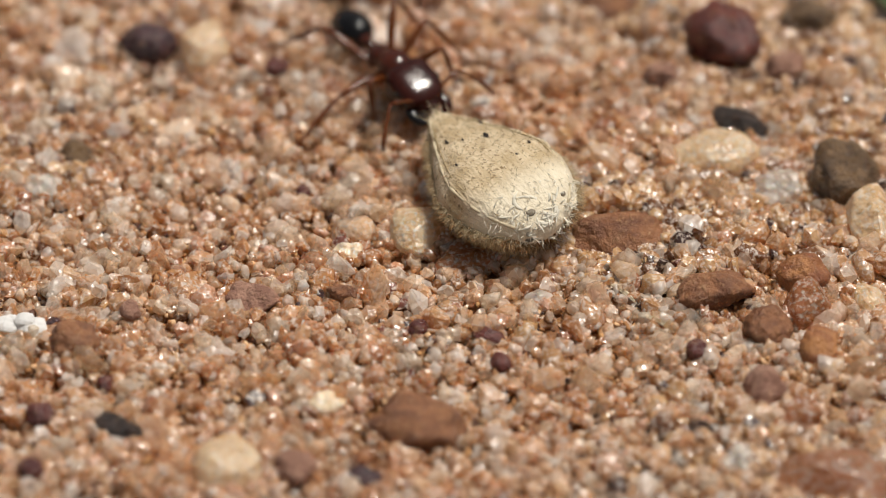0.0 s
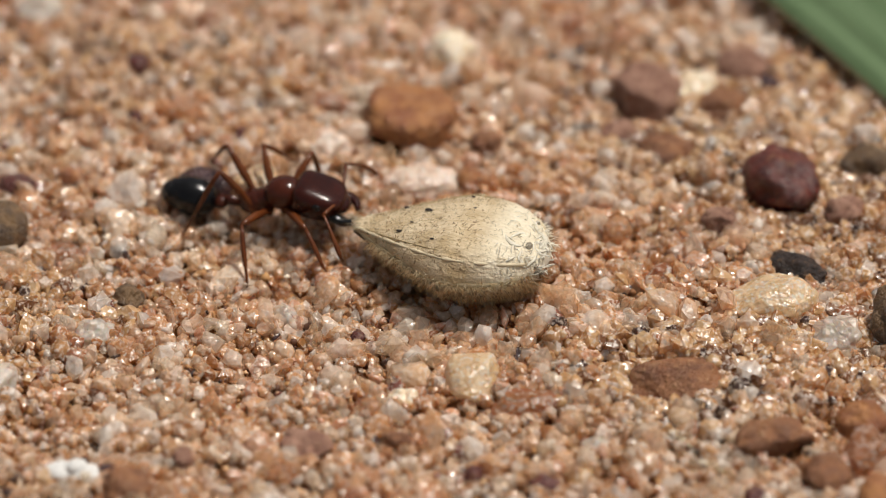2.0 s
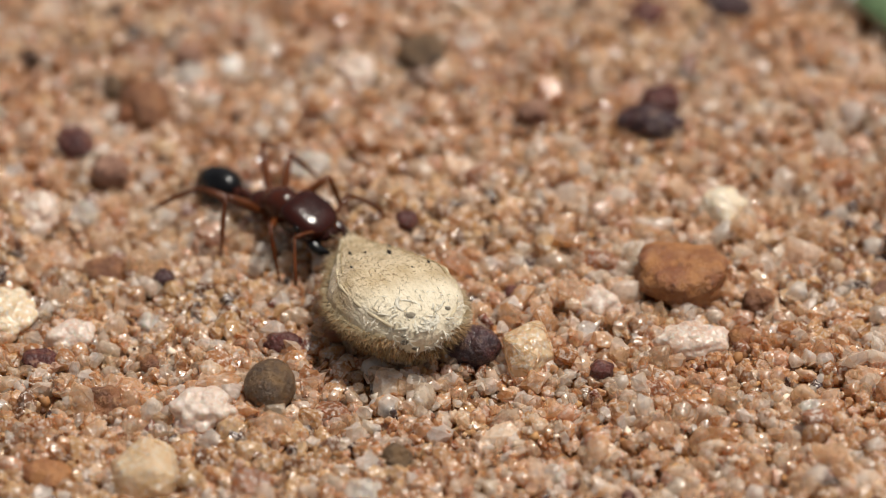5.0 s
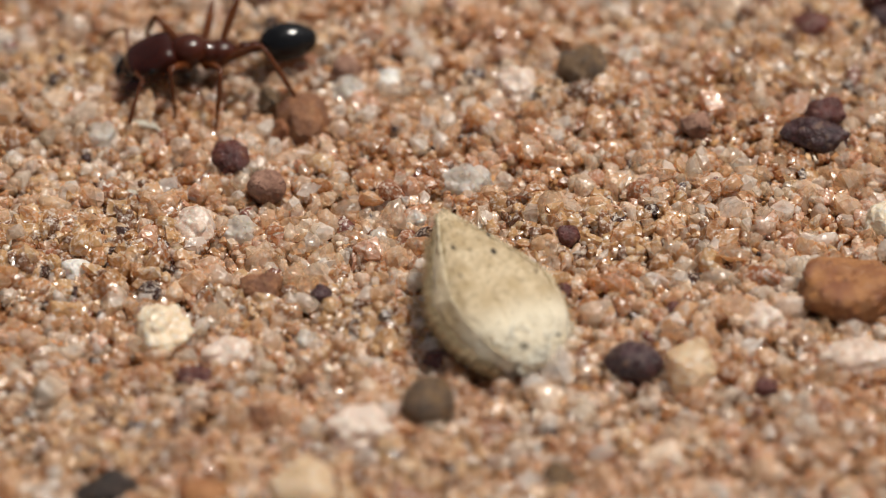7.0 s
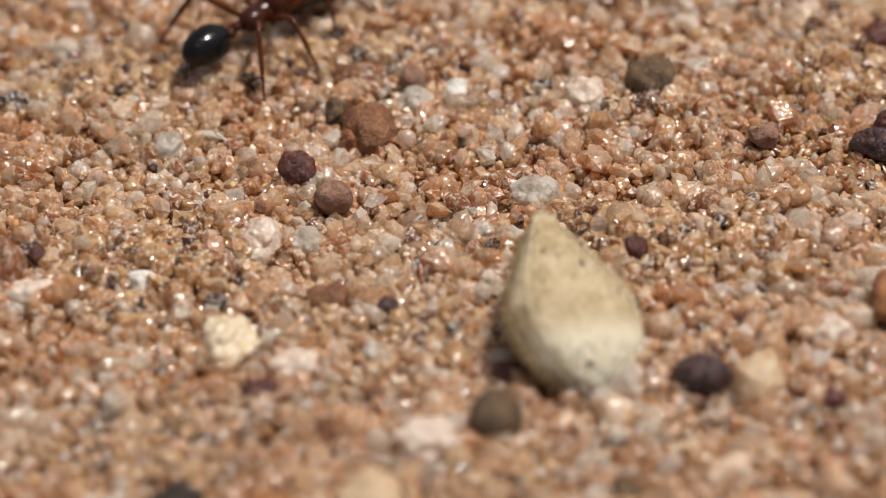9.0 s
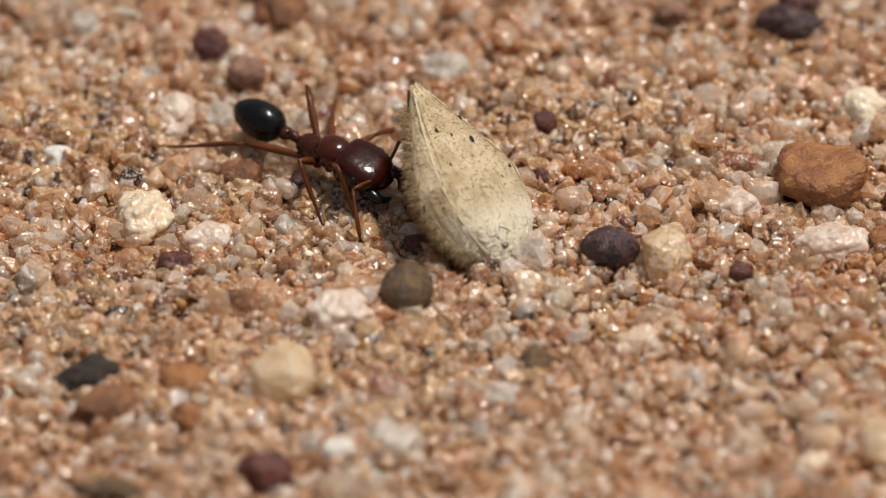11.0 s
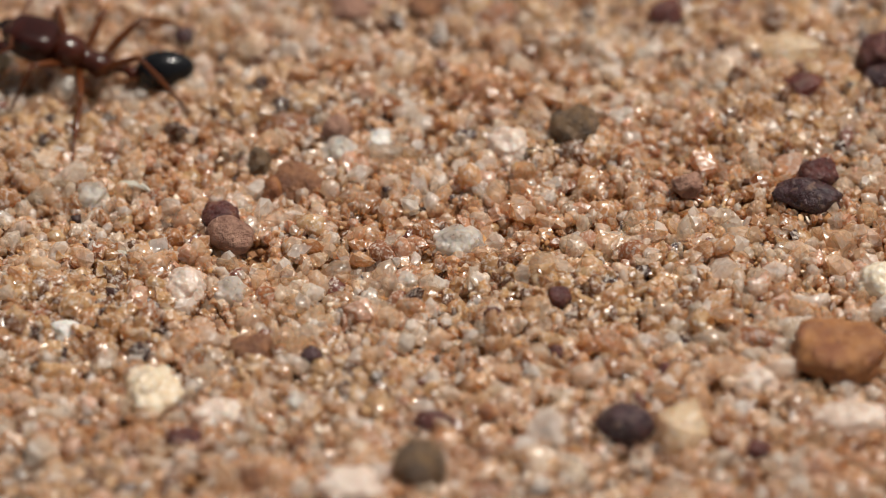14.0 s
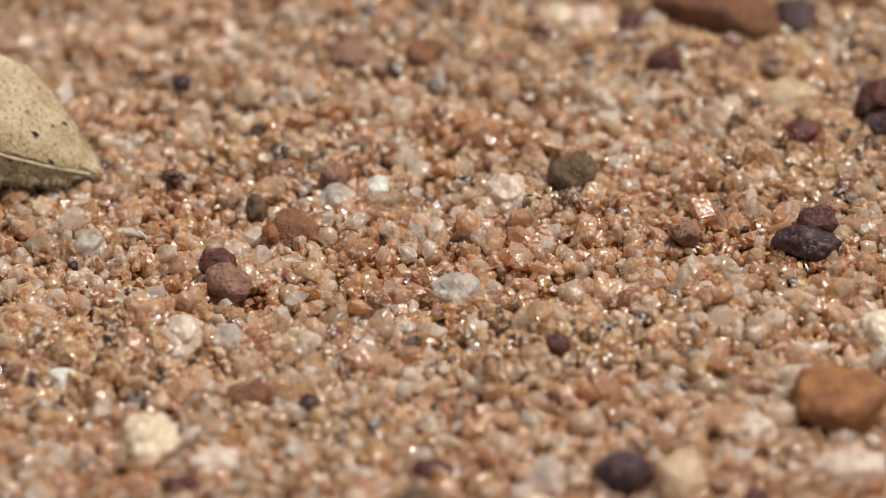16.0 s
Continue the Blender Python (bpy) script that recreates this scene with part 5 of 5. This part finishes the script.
    seed_rows = [
        (0, 1.32, 1.37, 1.44, -2.24, -1.79, 124.93),
        (0.5, 1.1, 1.48, 1.43, -7.97, 0.64, 150.41),
        (1, -0.56, 3.27, 1.2, -7.1, 9.61, 155.72),
        (1.5, -1.52, 4.8, 1.16, 2.85, 4.27, 160.62),
        (2, -1.29, 4.78, 1.2, 5.34, 2.93, 161.85),
        (2.5, -1.58, 4.83, 1.2, 10.14, 11.39, 158.29),
        (3, -4.81, 4.72, 1.31, -3.48, -1.94, 127.61),
        (3.5, -5.89, 5.83, 1.02, 4.16, 4.43, 110.48),
        (4, -8.06, 8.34, 1.26, 1.21, 16.16, 127.99),
        (4.5, -8.65, 8.35, 1.37, 1.06, 24.41, 143.05),
        (5, -10.45, 9.28, 1.28, 8.19, 7.27, 114.64),
        (5.2, -11.23, 9.39, 1.24, 8.19, 7.97, 115.04),
        (7.3, -12.05, 9.97, 1.23, 10.98, -16.77, 119.85),
        (7.5, -12.05, 9.97, 1.23, 10.98, -16.77, 119.85),
        (8, -12.05, 9.97, 1.23, 10.98, -16.77, 119.85),
        (8.2, -12.05, 9.97, 1.23, 10.98, -16.77, 119.85),
        (10.3, -11.05, 10.51, 1.29, 40.83, -12.49, 83.55),
        (10.5, -11.07, 10.63, 1.24, 42.63, -9.69, 84.05),
        (11, -12.24, 9.71, 1.44, 26.69, -34.07, 123.58),
        (11.5, -13.38, 12.46, 1.23, 24.28, 16.81, 111.89),
        (12, -17.03, 15.07, 1.17, 23.98, 13.69, 70.08),
        (12.5, -19.62, 15.18, 1.24, 16.89, 11.97, 58.39),
        (12.7, -21.75, 17.3, 1.34, 11.6, 11.8, 18.1),
        (13, -24.38, 15.65, 1.24, 9.8, 13.4, 2.7),
        (13.5, -28.18, 21.94, 1.28, 10, 14.4, 5.9),
        (14, -28, 22.61, 1.41, 10.3, 18.3, 9.4),
        (14.5, -25.3, 21.39, 1.46, 12.7, 23.8, 2.4),
        (15, -25.14, 21.24, 1.43, 9.2, 22.9, -18.1),
        (15.5, -25.14, 21.23, 1.43, 9.3, 22.8, -17.9),
        (16, -25.14, 21.23, 1.43, 9.4, 22.8, -17.9),
    ]
    walk(seed, [(t, mpose(*r)) for t, *r in seed_rows])
    bodies = [(t, mpose(*r)) for t, *r in ant_rows]
    walk(ant, bodies)
    # the head nods and the abdomen swings on the thorax
    head_rows = [(0, 24.6, 8.9), (0.5, 21.6, 8.4), (1, 24.6, -0.4), (1.5, 32.9, -4.5), (2, 24.2, -3), (2.5, 19.4, -0.9), (3, 23.5, 2.9), (3.5, 23.5, 3.1), (4, 27.3, 5), (4.5, 13.3, 8.2), (5, 29.8, 6.4), (6, 22, 0), (7.5, 11.9, 3.5), (8, 1.7, -2), (9, 22, 0), (10.5, 10.9, 1.1), (11, 17.2, 8.3), (11.5, 18.1, 11.5), (12, 18, 4), (12.5, 12.8, -3.4), (13, 11.1, -17.7), (13.5, 11.4, -3.4), (14, 4.1, -5.9), (14.5, 15.5, -6.2), (15, 6.3, -1.4), (15.5, 12, 0), (16, 12, 0)]
    gaster_rows = [(0, -2.7, 2.3), (0.5, 3.7, -4), (1, 7.7, -0.1), (1.5, 17.4, -7.4), (2, 18.2, -6), (2.5, 24, -8.5), (3, 21.3, -6.3), (3.5, 3.9, -0.7), (4, -5.2, 2.7), (4.5, -0.6, -5.9), (5, 2.8, -0.8), (6, 4, 0), (7.5, 2.9, -0.4), (8, 5.4, 9.6), (9, 6, 0), (10.5, 15.5, 5.8), (11, 12.2, 6.8), (11.5, 14.9, -18), (12, 8, -5), (12.5, -0.3, 2.6), (13, 20.6, 17.8), (13.5, 18.6, 10.1), (14, 20.5, 11.6), (14.5, 9.3, 10.8), (15, 5.2, 1), (15.5, 5, 0), (16, 5, 0)]
    walk(head, [(t, mpose(0.74 * ANT, 0, 0.14 * ANT, 0, p, y)) for t, p, y in head_rows])
    walk(gaster, [(t, mpose(-1.38 * ANT, 0, 0.02 * ANT, 0, p, y)) for t, p, y in gaster_rows])
    # where a foot is seen to stand on the sand
    stands = {}
    stands[("front", -1)] = [(0, -1.82, 4.74), (0.5, -2, 2.28), (1, -2.98, 2.65), (1.5, -4.88, 4.78), (2, -4.51, 4.19), (2.5, -5.45, 5.57), (3, -8.07, 6.43), (4, -9.97, 9.24), (4.5, -12.15, 6.82), (11, -15.01, 9.37), (11.5, -15.47, 11.12), (12.5, -22.21, 16.72), (15, -25.35, 24.33)]
    stands[("front", 1)] = [(7.5, -25.77, 18.23), (8, -24.01, 21.66), (11, -13.38, 14.01), (12.5, -18.89, 18.52), (13, -23.89, 17.43), (13.5, -25.33, 19.64), (14, -25.42, 21.13)]
    stands[("middle", -1)] = [(0, -4.3, 3.71), (0.5, -4.19, 2.4), (1, -5.96, 1.79), (1.5, -7.24, 3.85), (2, -6.81, 4), (3, -9.58, 6.94), (3.5, -9.09, 6.82), (4, -13.95, 9.39), (4.5, -15.16, 7.84), (5, -15.1, 11.45), (7.5, -23.18, 21.32), (8, -20.32, 22.32), (10.5, -15.54, 10.27), (11, -15.86, 9.02), (11.5, -17.27, 12.66), (12.5, -22.68, 16.84), (13, -24.37, 23.06), (15, -24.22, 25.44)]
    stands[("middle", 1)] = [(0, 0.84, 7.26), (0.5, -4.59, 8.73), (4, -10.68, 15.13), (4.5, -11.41, 12.93), (5, -12.04, 15.04), (7.5, -23.54, 16.03), (8, -24.9, 17.08), (11, -15.65, 16.1), (12.5, -19.8, 19.78), (13, -22.48, 17.2), (13.5, -22.76, 18.54), (14, -23.47, 17.98), (14.5, -23.26, 19.03)]
    stands[("hind", -1)] = [(0, -5.07, 8.23), (0.5, -6.2, 6.36), (1, -8.68, 3.59), (1.5, -10.42, 4.4), (2, -8.73, 6.44), (2.5, -10.75, 5.56), (3, -12.7, 9.39), (3.5, -12.43, 12.23), (4, -16.48, 12.36), (4.5, -17.56, 8.91), (5, -17.78, 14.05), (7.5, -20.16, 18.73), (8, -19.46, 19.07), (10.5, -17.57, 12.42), (11, -21.35, 12.6), (12.5, -24.07, 19.74), (13, -20.69, 21.62), (13.5, -21.47, 25.04), (14, -20.3, 24.93), (15, -21.52, 24.26)]
    stands[("hind", 1)] = [(0, -0.3, 8.71), (4, -11.85, 15.18), (4.5, -11.51, 15.07), (5, -13.45, 16.9), (7.5, -22.52, 17.05), (8, -22.14, 17.37), (10.5, -16.59, 16.31), (12.5, -20.83, 21.12), (13, -21.01, 19.6), (13.5, -20.48, 21.41), (14, -20.07, 21.21), (14.5, -19.9, 21.06), (15, -20.11, 20.29)]
    for (which, side), (leg, shin) in legs.items():
        thighs, shins = [], []
        for i, (t, m) in enumerate(bodies):
            fx, fy = STANCE[which]
            step = STEP[which, side] * (1 if i % 2 else -1) * 0.32
            foot = m @ (Vector((fx + step, fy * side, -1.0)) * MM) / MM
            for seen, sx, sy in stands[which, side]:
                if abs(seen - t) < 0.01:
                    foot.x, foot.y = sx, sy
            foot.z = float(lie(foot.x, foot.y)) + 0.05
            m1, m2 = leg_poses(m, which, side, foot)
            thighs.append((t, m1))
            shins.append((t, m2))
        walk(leg, thighs)
        walk(shin, shins)


motions()
